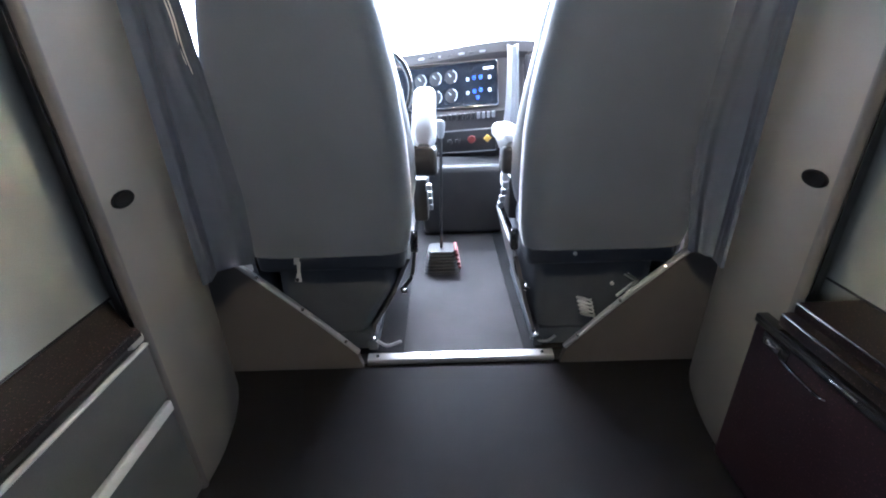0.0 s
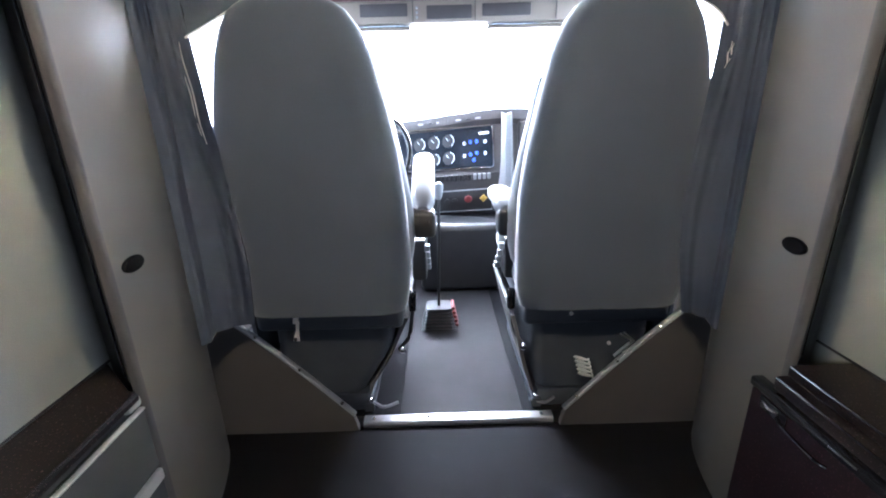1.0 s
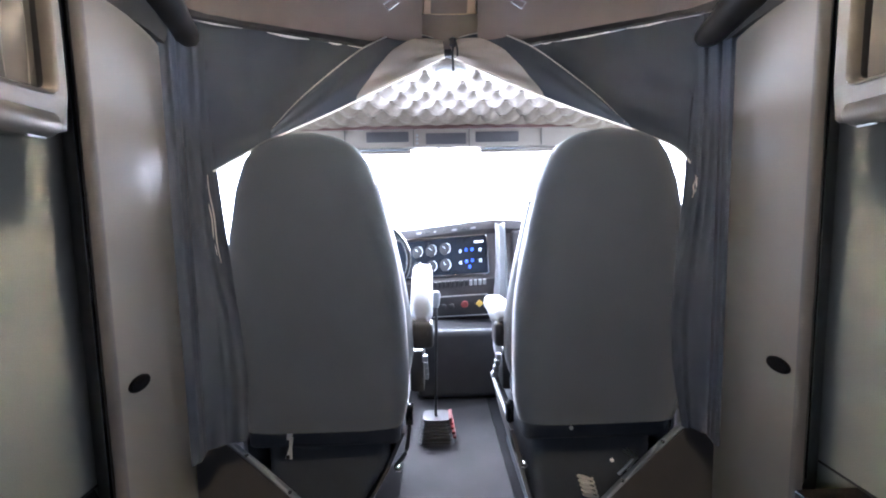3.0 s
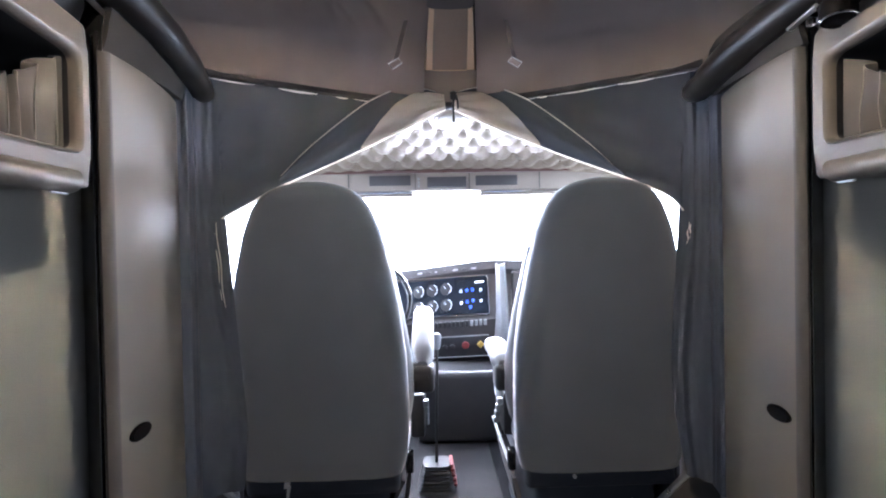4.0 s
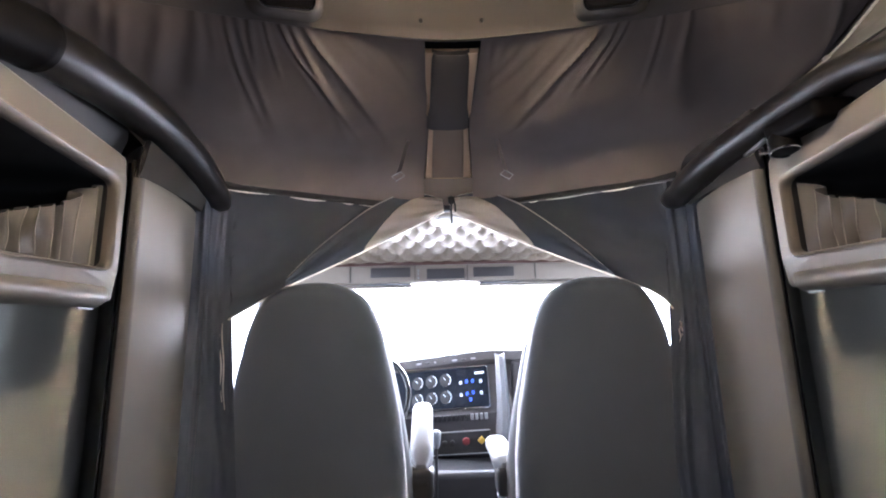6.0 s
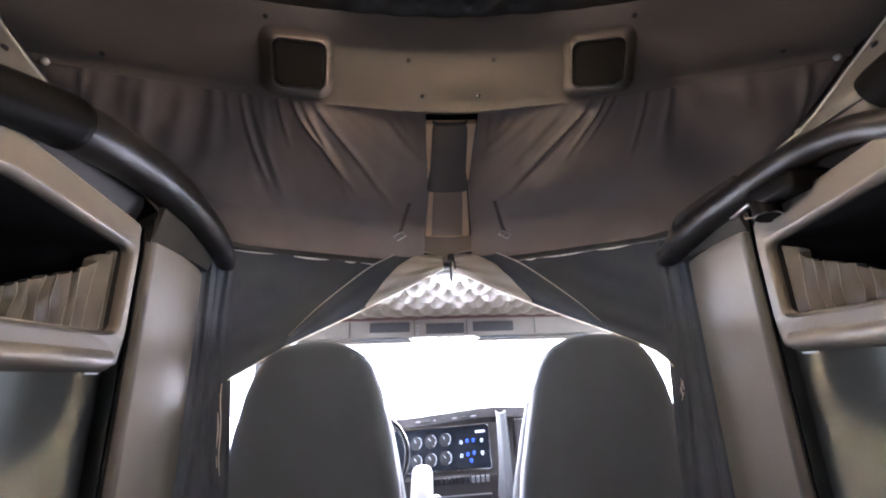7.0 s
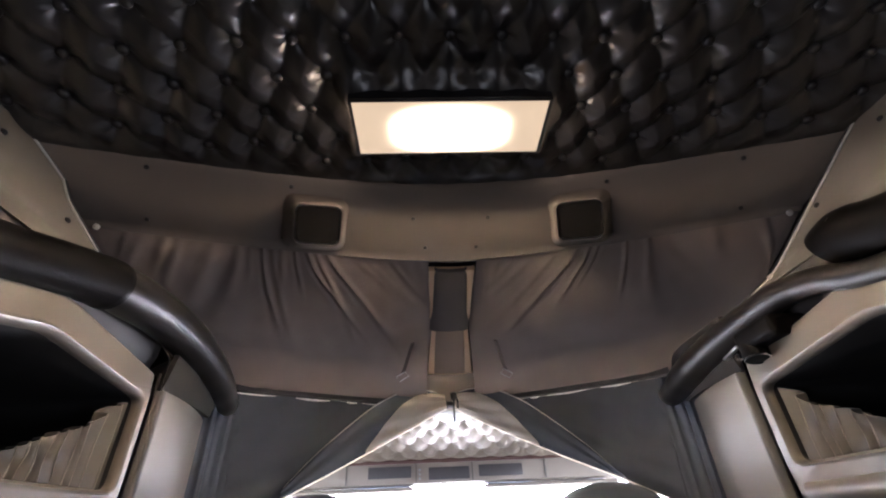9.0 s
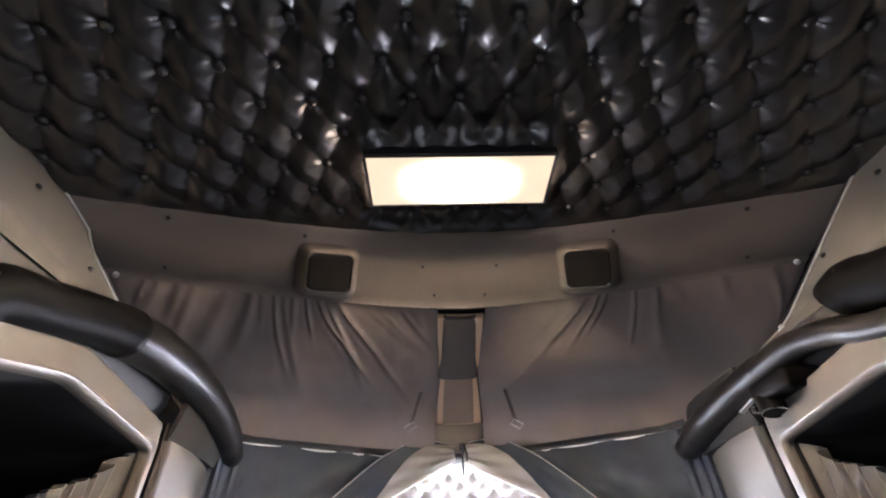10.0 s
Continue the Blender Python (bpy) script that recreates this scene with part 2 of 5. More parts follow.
def part(name, bm, material, parent, label="", smooth=True):
    """Links a bmesh, given in world places, as one mesh under a thing or a part."""
    o = ORIGIN[parent]
    bmesh.ops.translate(bm, verts=bm.verts, vec=-o)
    ob = new(name, finish(bm, material, smooth, name))
    ob.parent = parent
    ORIGIN[ob] = o
    if label:
        ob["label"] = label
    return ob


def single(name, bm, mat, label, category, kind="", group="", smooth=True):
    """A thing, or a piece of the setting, of one mesh."""
    ob = new(name, finish(bm, mat, smooth, name))
    ORIGIN[ob] = Vector((0, 0, 0))
    return tagged(ob, label, category, group, kind)


def box(lo, hi, bevel=0.0, bm=None, seg=2, turn=None, about=None):
    bm = bm or bmesh.new()
    lo, hi = Vector(lo), Vector(hi)
    lo, hi = Vector(map(min, lo, hi)), Vector(map(max, lo, hi))
    r = bmesh.ops.create_cube(bm, size=1.0)
    vs = r["verts"]
    for v in vs:
        v.co = Vector((lo[i] + (v.co[i] + 0.5) * (hi[i] - lo[i]) for i in range(3)))
    if bevel:
        es = {e for v in vs for e in v.link_edges}
        out = bmesh.ops.bevel(bm, geom=list(es), offset=bevel, segments=seg, profile=0.5, affect="EDGES")
        vs = list({v for f in out["faces"] for v in f.verts} | {v for v in vs if v.is_valid})
    if turn is not None:
        c = Vector(about) if about is not None else (lo + hi) / 2
        bmesh.ops.rotate(bm, verts=vs, cent=c, matrix=Euler([radians(a) for a in turn]).to_matrix())
    return bm


def surface(rows, bm=None, closed_u=False, closed_v=False, cap=False):
    """A skin through rows of points; closed_v joins the ends of each row, cap closes the first and last row."""
    bm = bm or bmesh.new()
    g = [[bm.verts.new(p) for p in r] for r in rows]
    nu, nv = len(g), len(g[0])
    for i in range(nu if closed_u else nu - 1):
        for j in range(nv if closed_v else nv - 1):
            a, b = g[i], g[(i + 1) % nu]
            bm.faces.new((a[j], a[(j + 1) % nv], b[(j + 1) % nv], b[j]))
    if cap:
        bm.faces.new(g[0])
        bm.faces.new(g[-1])
    return bm


def slab(rows, off, bm=None):
    """A skin through rows of points, given the thickness off (a vector)."""
    bm = bm or bmesh.new()
    off = Vector(off)
    rows = [[Vector(p) for p in r] for r in rows]
    loop = [r + [p + off for p in reversed(r)] for r in rows]
    return surface(loop, bm, closed_v=True, cap=True)


def spline(pts, n):
    """n points, evenly by parameter, along a smooth curve through pts."""
    pts = [Vector(p) for p in pts]
    q = [pts[0] * 2 - pts[1]] + pts + [pts[-1] * 2 - pts[-2]]
    out = []
    for k in range(n):
        t = k / (n - 1) * (len(pts) - 1)
        i = min(int(t), len(pts) - 2)
        f = t - i
        a, b, c, d = q[i:i + 4]
        out.append(0.5 * ((2 * b) + (c - a) * f + (2 * a - 5 * b + 4 * c - d) * f * f + (3 * b - a - 3 * c + d) * f ** 3))
    return out


def tube(path, radius, seg=12, bm=None, closed=False, squash=1.0, up=(0, 0, 1)):
    """A round bar along a path; radius may be a number or one for each point."""
    bm = bm or bmesh.new()
    path = [Vector(p) for p in path]
    n = len(path)
    rows = []
    for i, p in enumerate(path):
        d = path[(i + 1) % n] - path[i - 1] if closed else path[min(i + 1, n - 1)] - path[max(i - 1, 0)]
        d.normalize()
        u = Vector(up)
        if abs(u.dot(d)) > 0.95:
            u = Vector((1, 0, 0))
        a = d.cross(u).normalized()
        b = a.cross(d).normalized()
        r = radius[i] if isinstance(radius, (list, tuple)) else radius
        rows.append([p + a * (r * math.cos(2 * math.pi * k / seg)) + b * (r * squash * math.sin(2 * math.pi * k / seg)) for k in range(seg)])
    return surface(rows, bm, closed_u=closed, closed_v=True, cap=not closed)


def lathe(centre, axis, profile, seg=20, bm=None):
    """A turned body: profile of (radius, height) along the axis."""
    bm = bm or bmesh.new()
    axis = Vector(axis).normalized()
    u = Vector((0, 0, 1)) if abs(axis.z) < 0.9 else Vector((1, 0, 0))
    a = axis.cross(u).normalized()
    b = axis.cross(a)
    c = Vector(centre)
    rows = [[c + axis * h + (a * math.cos(2 * math.pi * k / seg) + b * math.sin(2 * math.pi * k / seg)) * max(r, 1e-4) for k in range(seg)] for r, h in profile]
    return surface(rows, bm, closed_v=True, cap=True)


def table(pts, x):
    """Straight-line reading of a small table of (x, y)."""
    return float(np.interp(x, [p[0] for p in pts], [p[1] for p in pts]))


def screw(parent, place, axis, r=0.0065, mat=None, name="screw"):
    return part(name, lathe(place, axis, [(r, -0.004), (r, 0.001), (r * 0.75, 0.003), (r * 0.3, 0.0035), (r * 0.25, 0.002)], 10), mat or M_BLACK, parent)


def wave(x, y, k):
    return noise.noise(Vector((x * k, y * k, 3.7)))

# ---------------------------------------------------------------- setting: shell
single("ground", box((-60, -60, -1.25), (60, 60, -1.2)), M_GROUND, "pale concrete yard round the truck", "ground", "structure")
single("floor", box((-1.05, -1.75, -0.03), (1.05, 0.785, 0.0)), M_RUBBER, "worn black rubber floor of the sleeper", "floor", "structure")
single("floor_cab", box((-1.0, 0.785, -0.03), (1.0, 2.45, 0.004)), M_CARPET, "brownish grey cab floor covering between the seats", "floor", "structure")
# black sheets added to put the dimness round the seats into the floor
single("floor_mat_left", box((-0.98, 0.84, 0.0), (-0.20, 2.10, 0.008)), M_RUBBER, "added black sheet darkening the floor under the driver seat", "floor", "structure")
single("floor_mat_right", box((0.22, 0.84, 0.0), (0.98, 2.10, 0.008)), M_RUBBER, "added black sheet darkening the floor under the passenger seat", "floor", "structure")
single("wall_rear", box((-1.05, -1.80, -0.03), (1.05, -1.75, 2.02)), M_WALL, "plain grey lined rear wall of the sleeper", "wall", "structure")
for s, side in ((-1, "left"), (1, "right")):
    bm = box((s * 1.05, -1.80, -0.03), (s * 1.10, -1.01, 2.02))
    box((s * 1.05, -0.50, -0.03), (s * 1.10, 0.80, 2.02), bm=bm)
    box((s * 1.05, -1.01, -0.03), (s * 1.10, -0.50, 0.74), bm=bm)
    box((s * 1.05, -1.01, 1.16), (s * 1.10, -0.50, 2.02), bm=bm)
    single("wall_" + side, bm, M_WALL, "plain grey lined side wall of the sleeper", "wall", "structure")
single("roof_shell", box((-1.10, -1.80, 2.02), (1.10, 0.60, 2.06)), M_PAINT, "white painted sleeper roof skin", "roof", "structure")

for s, side in ((-1, "left"), (1, "right")):
    # unseen wall, added to block a slit of daylight beside the closet
    single("wall_bulkhead_" + side, box((s * 0.690, 0.80, -0.03), (s * 1.10, 0.83, 2.02)), M_WALL, "assumed grey bulkhead blocking daylight behind the drawn curtain", "wall", "structure")

# cab sides with a window opening in each door
for s, side in ((-1, "left"), (1, "right")):
    bm = bmesh.new()
    x0, x1 = s * 0.98, s * 1.04
    box((x0, 0.83, -0.03), (s * 1.10, 1.02, 2.02), bm=bm)
    box((x0, 1.96, -0.03), (x1, 2.50, 0.98), bm=bm)
    box((x0, 1.96, 0.98), (x1, 2.06, 1.42), bm=bm)
    box((x0, 1.02, -0.03), (x1, 1.96, 0.80), bm=bm)
    box((x0, 1.02, 1.42), (s * 1.10, 2.02, 1.98), bm=bm)
    single("wall_cab_" + side, bm, M_DASH, "dark lined cab side with a door window opening", "wall", "structure", smooth=False)
single("wall_cab_front", box((-1.04, 2.46, -0.03), (1.04, 2.52, 0.86)), M_DASH, "dark front wall below the windscreen", "wall", "structure")
single("roof_cab_shell", slab([[(x, 0.55, 1.99), (x, 1.05, 1.80), (x, 1.95, 1.66), (x, 2.02, 1.50)] for x in (-1.10, 1.10)], (0, 0.01, 0.05)), M_PAINT, "white painted cab roof skin", "roof", "structure")
# added sheet that stops daylight leaking through gaps in the overhead cloth
rows = [[(x, y, 1.90 - 0.36 * (y - 0.4)) for y in (0.42, 0.7, 1.0, 1.12)] for x in (-1.0, -0.3, 0.3, 1.0)]
single("ceiling_bay", slab(rows, (0, 0, 0.02)), M_DARK, "added black sheet blocking daylight behind the overhead curtains", "ceiling", "structure")
single("wall_header_side", slab([[(x, 0.79, 1.50), (x, 0.79, 2.02)] for x in (-1.10, -0.66)], (0, 0.02, 0)), M_WALL, "grey lining beside the overhead cloth", "wall", "structure")
single("wall_header_side", slab([[(x, 0.79, 1.50), (x, 0.79, 2.02)] for x in (0.66, 1.10)], (0, 0.02, 0)), M_WALL, "grey lining beside the overhead cloth", "wall", "structure")


# ---------------------------------------------------------------- tufted linings
def tuft(x, y, sx, sy, deep, x0=0.0, y0=0.0):
    """Depth of a buttoned cushion at x, y; buttons on a staggered grid, creases along both diagonals."""
    X, Y = (x - x0) / sx, (y - y0) / sy
    p, q = X + Y / 2, X - Y / 2
    fp, fq = p - round(p), q - round(q)
    bx, by = (fp + fq) / 2 * sx, (fp - fq) * sy
    r = math.hypot(bx, by)
    cell = (math.sqrt(math.sin(math.pi * p) ** 2 + 0.006) * math.sqrt(math.sin(math.pi * q) ** 2 + 0.006)) ** 0.85
    h = deep * (0.56 * cell + 0.44 * (1 - math.exp(-(r / 0.026) ** 1.5)))
    ang = math.atan2(by, bx)
    i = round(p) * 7.3 + round(q) * 3.1
    # short pleats round each button, each button with its own
    pleat = math.sin(ang * 5 + i) * math.exp(-((r - 0.022) / 0.011) ** 2) + 0.6 * math.sin(ang * 8 + 2.3 * i) * math.exp(-((r - 0.017) / 0.007) ** 2)
    return h + 0.0017 * pleat + 0.0010 * wave(x + 9, y, 11)


def buttons(bm, sx, sy, x0, y0, xr, yr, top, radius):
    """Covered buttons on the same grid; top(x, y) gives place and normal."""
    for j in range(-60, 60):
        y = y0 + j * sy
        if not yr[0] < y < yr[1]:
            continue
        for i in range(-40, 40):
            x = x0 + (i + (0.5 if j % 2 else 0.0)) * sx
            if xr[0] < x < xr[1]:
                t = top(x, y)
                if t:
                    c, nrm = t
                    lathe(c, nrm, [(radius * 0.8, -0.012), (radius, -0.003), (radius, 0.001), (radius * 0.85, 0.004), (radius * 0.5, 0.0062), (radius * 0.1, 0.007)], 10, bm)


def ceil_edge(x):
    return 0.238 - 0.262 * (min(abs(x), 0.87) / 0.87) ** 1.85


def ceil_z(x):
    return 1.972 - 0.105 * x * x


TX, TY, TX0, TY0 = 0.0985, 0.0794, -0.0125, -0.1722


def lamp_gap(x, y):
    """Distance from the bed of the ceiling lamp."""
    return math.hypot(max(abs(x + 0.009) - 0.212, 0), max(abs(y - 0.012) - 0.078, 0))


def lamp_flat(x, y):
    """Smooth ease to a flat bed round the ceiling lamp and towards the front edge."""
    return min(lamp_gap(x, y) / 0.03, 1) * min(max((ceil_edge(x) - y) / 0.05, 0), 1)


def lamp_near(x, y):
    """1 beside the ceiling lamp, easing to 0 a hand's width away."""
    k = max(0.0, 1 - lamp_gap(x, y) / 0.055)
    return k * k * (3 - 2 * k)


def ceiling_mesh():
    bm = bmesh.new()
    nx = 560
    rows = []
    vs = [-1.76 + 0.02 * k for k in range(50)]
    for k in range(nx + 1):
        x = -0.88 + 1.76 * k / nx
        e = ceil_edge(x) + 0.012
        ys = vs + [-0.765 + (e + 0.765) * j / 320 for j in range(321)]
        rows.append([(x, y, ceil_z(x) - 0.020 - 0.030 * lamp_near(x, y) - (tuft(x, y, TX, TY, 0.025, TX0, TY0) - 0.018) * (0.06 + 0.94 * lamp_flat(x, y))) for y in ys])
    surface(rows, bm)

    def top(x, y):
        if y > ceil_edge(x) - 0.02 or lamp_flat(x, y) < 0.6:
            return None
        return Vector((x, y, ceil_z(x) - 0.009)), Vector((0.10 * x, 0, -1))
    buttons(bm, TX, TY, TX0, TY0, (-0.9, 0.9), (-0.75, 0.24), top, 0.0112)
    return bm


single("ceiling", ceiling_mesh(), M_LEATHER, "black button-tufted leather ceiling of the sleeper", "ceiling", "structure")


def cab_ceiling_mesh():
    bm = bmesh.new()
    rows = []
    for k in range(401):
        x = -0.97 + 1.94 * k / 400
        rows.append([])
        for j in range(181):
            v = -0.12 + 0.86 * j / 180
            y = 1.16 + v
            z = 1.642 - 0.205 * v - 0.03 * (abs(x) / 0.9) ** 3
            ease = min(1.0, max(0.0, (0.70 - v) / 0.08))
            rows[-1].append((x, y, z - 0.012 - (tuft(x, v, 0.105, 0.085, 0.022, 0.03, 0.0) - 0.012) * ease))
    surface(rows, bm)
    buttons(bm, 0.105, 0.085, 0.03, 0.0, (-0.95, 0.95), (-0.05, 0.7),
            lambda x, v: (Vector((x, 1.16 + v, 1.640 - 0.205 * v - 0.03 * (abs(x) / 0.9) ** 3)), Vector((0, -0.2, -1))), 0.010)
    return bm


single("ceiling_cab", cab_ceiling_mesh(), M_CREAM, "cream button-tufted leather headliner of the cab", "ceiling", "structure")


# ---------------------------------------------------------------- header panel with loudspeakers
def header_bottom(x):
    return 0.386 - 0.198 * (min(abs(x), 0.87) / 0.86) ** 1.5


def header_at(x, v):
    """A point of the header panel: v runs from the ceiling (0) to its lower edge (1)."""
    y0, y1 = ceil_edge(x), header_bottom(x)
    z0, z1 = 1.944 - 0.080 * x * x, 1.82
    bulge = 0.016 * math.sin(math.pi * v)
    return Vector((x, y0 + (y1 - y0) * v - bulge * 0.5, z0 + (z1 - z0) * v - bulge * 0.9))


def header_normal(x, v):
    a = header_at(x + 0.01, v) - header_at(x - 0.01, v)
    b = header_at(x, min(v + 0.05, 1)) - header_at(x, max(v - 0.05, 0))
    n = a.cross(b).normalized()
    return n if n.z < 0 else -n


rows = []
for k in range(81):
    x = -0.868 + 1.736 * k / 80
    r = [header_at(x, j / 14) for j in range(15)]
    r.insert(0, r[0] + Vector((0, -0.006, 0.020)))
    r.append(r[-1] + Vector((0, 0.010, -0.010)))
    r.append(r[-1] + Vector((0, 0.018, 0.006)))
    rows.append(r)
header = single("trim_header", slab(rows, (0, 0.006, 0.016)), M_HEADER, "grey moulded header panel with two loudspeaker pods", "trim", "structure")
for x, v in ((-0.69, 0.14), (-0.728, 0.84), (-0.435, 0.86), (-0.40, 0.12), (0.40, 0.12), (0.425, 0.86), (0.722, 0.84), (0.688, 0.14), (-0.10, 0.42), (0.10, 0.42), (-0.07, 0.86), (0.07, 0.86)):
    screw(header, header_at(x, v) + header_normal(x, v) * 0.001, header_normal(x, v), 0.0055)


def rounded_square(c, ax, ay, half, corner, n=6):
    out = []
    for qx, qy, a0 in ((1, 1, 0), (-1, 1, 90), (-1, -1, 180), (1, -1, 270)):
        for k in range(n + 1):
            a = radians(a0 + 90 * k / n)
            out.append(c + ax * (qx * (half[0] - corner) + corner * math.cos(a)) + ay * (qy * (half[1] - corner) + corner * math.sin(a)))
    return out


def loudspeaker(x):
    """A square loudspeaker on a pod that stands out of the header panel."""
    s = 1 if x > 0 else -1
    n = header_normal(x, 0.6)
    c = header_at(x, 0.60)
    th = thing("loudspeaker", c, "square black loudspeaker in a grey moulded pod", "loudspeaker", "header loudspeakers")
    ax = (header_at(x + 0.02, 0.6) - header_at(x - 0.02, 0.6)).normalized()
    ay = n.cross(ax).normalized()
    if ay.z > 0:
        ay = -ay
    # the face turns a little towards the middle of the sleeper and stands four centimetres proud
    n2 = (n - ax * 0.16 * s + Vector((0, -0.10, 0))).normalized()
    ax2 = (ax - n2 * ax.dot(n2)).normalized()
    ay2 = n2.cross(ax2).normalized()
    if ay2.dot(ay) < 0:
        ay2 = -ay2
    face = c + Vector((-0.227 * s * 0.9, -0.70, -0.50)) * 0.050
    rings = []
    for f, half, cr in ((0.0, 0.083, 0.034), (0.12, 0.079, 0.032), (0.45, 0.070, 0.028), (0.80, 0.064, 0.024), (0.93, 0.061, 0.022), (1.0, 0.057, 0.019), (1.0, 0.0535, 0.017), (0.93, 0.052, 0.016)):
        o = (c - n * 0.008 + ax * s * 0.008).lerp(face + n2 * 0.006, f)
        a, b = ax.lerp(ax2, f).normalized(), ay.lerp(ay2, f).normalized()
        rings.append(rounded_square(o, a, b, (half, half * 0.90), cr))
    part("pod", surface([list(r) for r in zip(*rings)], closed_u=True), M_HEADER, th)
    g = [rounded_square(face + n2 * h, ax2, ay2, (r, r * 0.90), 0.016) for r, h in ((0.054, 0.000), (0.052, 0.004), (0.047, 0.006))]
    bm = surface([list(r) for r in zip(*g)], closed_u=True)
    bm.faces.new([bm.verts.new(q) for q in g[-1]])
    part("grille", bm, M_GRILLE, th, "black speaker cloth grille")
    part("rim", tube(rounded_square(face + n2 * 0.006, ax2, ay2, (0.0535, 0.0485), 0.016), 0.0024, 6, closed=True), M_GLOSS, th, "thin glossy black rim")


loudspeaker(-0.345)
loudspeaker(0.335)

# ceiling lamp
lamp = thing("ceiling_lamp", (-0.006, 0.041, 1.94), "lit rectangular ceiling lamp with a warm milky diffuser", "lamp", "ceiling lamps")
bm = bmesh.new()
lx0, lx1, ly0, ly1 = -0.2165, 0.1965, -0.0780, 0.0747
for lo, hi in (((lx0, ly0, 1.8965), (lx1, ly0 + 0.006, 1.9010)), ((lx0, ly0, 1.9030), (lx1, ly0 + 0.006, 1.985)), ((lx0, ly1 - 0.006, 1.912), (lx1, ly1, 1.985)),
               ((lx0, ly0 + 0.006, 1.914), (lx0 + 0.006, ly1 - 0.006, 1.985)), ((lx1 - 0.006, ly0 + 0.006, 1.914), (lx1, ly1 - 0.006, 1.985))):
    box(lo, hi, 0.0015, bm=bm, seg=1)
for x in (lx0, lx1 - 0.0068):
    box((x, ly0 + 0.006, 1.8965), (x + 0.0068, ly1 - 0.006, 1.8995), bm=bm)
part("lamp_frame", bm, M_BLACK, lamp)
# the diffuser bellies a little below its frame
rows = []
for k in range(25):
    a = k / 24
    x = lx0 + 0.0065 + (lx1 - lx0 - 0.013) * a
    rows.append([(x, ly0 + 0.0065 + (ly1 - ly0 - 0.013) * b, 1.8990 - 0.0085 * (1 - (2 * a - 1) ** 4) ** 0.7 * (1 - (2 * b - 1) ** 4) ** 0.7) for b in [j / 12 for j in range(13)]])
part("diffuser", slab(rows, (0, 0, 0.06)), M_LAMP, lamp, "warm glowing milky diffuser")
# unseen glowing strips, added to throw light along the ceiling and header
for x in (lx0 + 0.0045, lx1 - 0.0045):
    part("end_cap", box((x - 0.002, ly0 + 0.022, 1.9005), (x + 0.002, ly1 - 0.012, 1.9135), 0.002, seg=1), M_CAP, lamp, "added glowing strip throwing light sideways")

# ---------------------------------------------------------------- overhead cloth, board and curtain rail
def arc(x):
    """The curved line of the board and the curtain rail."""
    return 1.03 - 0.29 * (min(abs(x), 0.8) / 0.65) ** 1.3


def overhead_cloth(s):
    """Cloth gathered under the header; folds near the middle run down to the tie strap."""
    rng = random.Random(11 if s < 0 else 23)
    folds = []
    u = 0.03
    while u < 0.80:
        slant = -0.62 * max(0.0, 1 - abs(u - 0.24) / 0.24) + 0.34 * min(1.0, max(0.0, (u - 0.36) / 0.2)) + rng.uniform(-0.08, 0.08)
        strong = 0.22 if u < 0.30 else 0.9 if s < 0 else 0.70
        if u < 0.06:
            strong *= 0.6
        folds.append((u, slant, rng.uniform(-0.12, 0.16), rng.uniform(0.13, 0.40) + (0.20 if u < 0.36 else 0.0), rng.uniform(0.0050, 0.0100) * (1.7 if u < 0.30 else 1.0), strong * rng.uniform(0.0040, 0.0110)))
        u += rng.uniform(0.020, 0.055) * (1.6 if u < 0.30 else 1.0) * (1.0 if s < 0 or u < 0.40 else 1.7)
    rows = []
    n, m = 360, 48
    for i in range(n + 1):
        u = i / n
        r = []
        for j in range(m + 1):
            v = j / m
            xa = s * (0.068 + 0.797 * u) + 0.006 * (1 - u)
            a = Vector((xa, header_bottom(xa) + 0.005, 1.818))
            xb = s * (0.088 + 0.602 * u) + 0.010 * (1 - u)
            b = Vector((xb, arc(xb) - 0.022, 1.651))
            p = a.lerp(b, v)
            if u > 0.60:
                e = Vector((s * (0.868 - 0.075 * v * v), 0.195 + 0.50 * v, 1.818 - 0.235 * v + 0.03 * v * v))
                k = (u - 0.60) / 0.40
                p = p.lerp(e, k * k * (3 - 2 * k))
            f = 0.0
            for u0, slant, bend, far, wide, amp in folds:
                d = (u - u0 - slant * v - bend * v * v) / (wide * (1 + 1.8 * v))
                if abs(d) < 3.2:
                    f += amp * (math.exp(-d * d) - 0.45 * math.exp(-(d - 1.5) ** 2)) * math.exp(-(v / far) ** 2)
            p.z += -1.25 * f * min(1.0, v * 9 + 0.25) - 0.030 * math.sin(math.pi * v) * (0.5 + 0.5 * math.sin(math.pi * min(u * 1.2, 1)))
            p.x -= s * 0.019 * math.sin(math.pi * v) ** 2 * max(0.0, 1 - u / 0.15)
            p.z += 0.036 * math.sin(math.pi * v) * max(0.0, 1 - u / 0.22) ** 2
            # the gathers bulge below the header's lip
            p.z -= 0.013 * min(v / 0.07, 1.0) * (1 - v) ** 2 * min(1.0, max(0.0, (u - 0.18) / 0.2)) * min(1.0, (1 - u) / 0.12)
            # towards the rail the cloth rounds down over the board
            p.z -= (p.z - 1.576 if v == 1 else 0.075) * max(0.0, (v - 0.72) / 0.28) ** 2
            p.z += 0.012 * wave(p.x + s, p.y, 6) * math.sin(math.pi * v) + 0.004 * wave(p.x, p.y + s, 15) * math.sin(math.pi * v)
            r.append(p)
        rows.append(r)
    return single("overhead_curtain", slab(rows, (0, 0.002, 0.004)), M_TARP, "brownish grey gathered cloth closing the overhead bay", "curtain", group="overhead curtains")


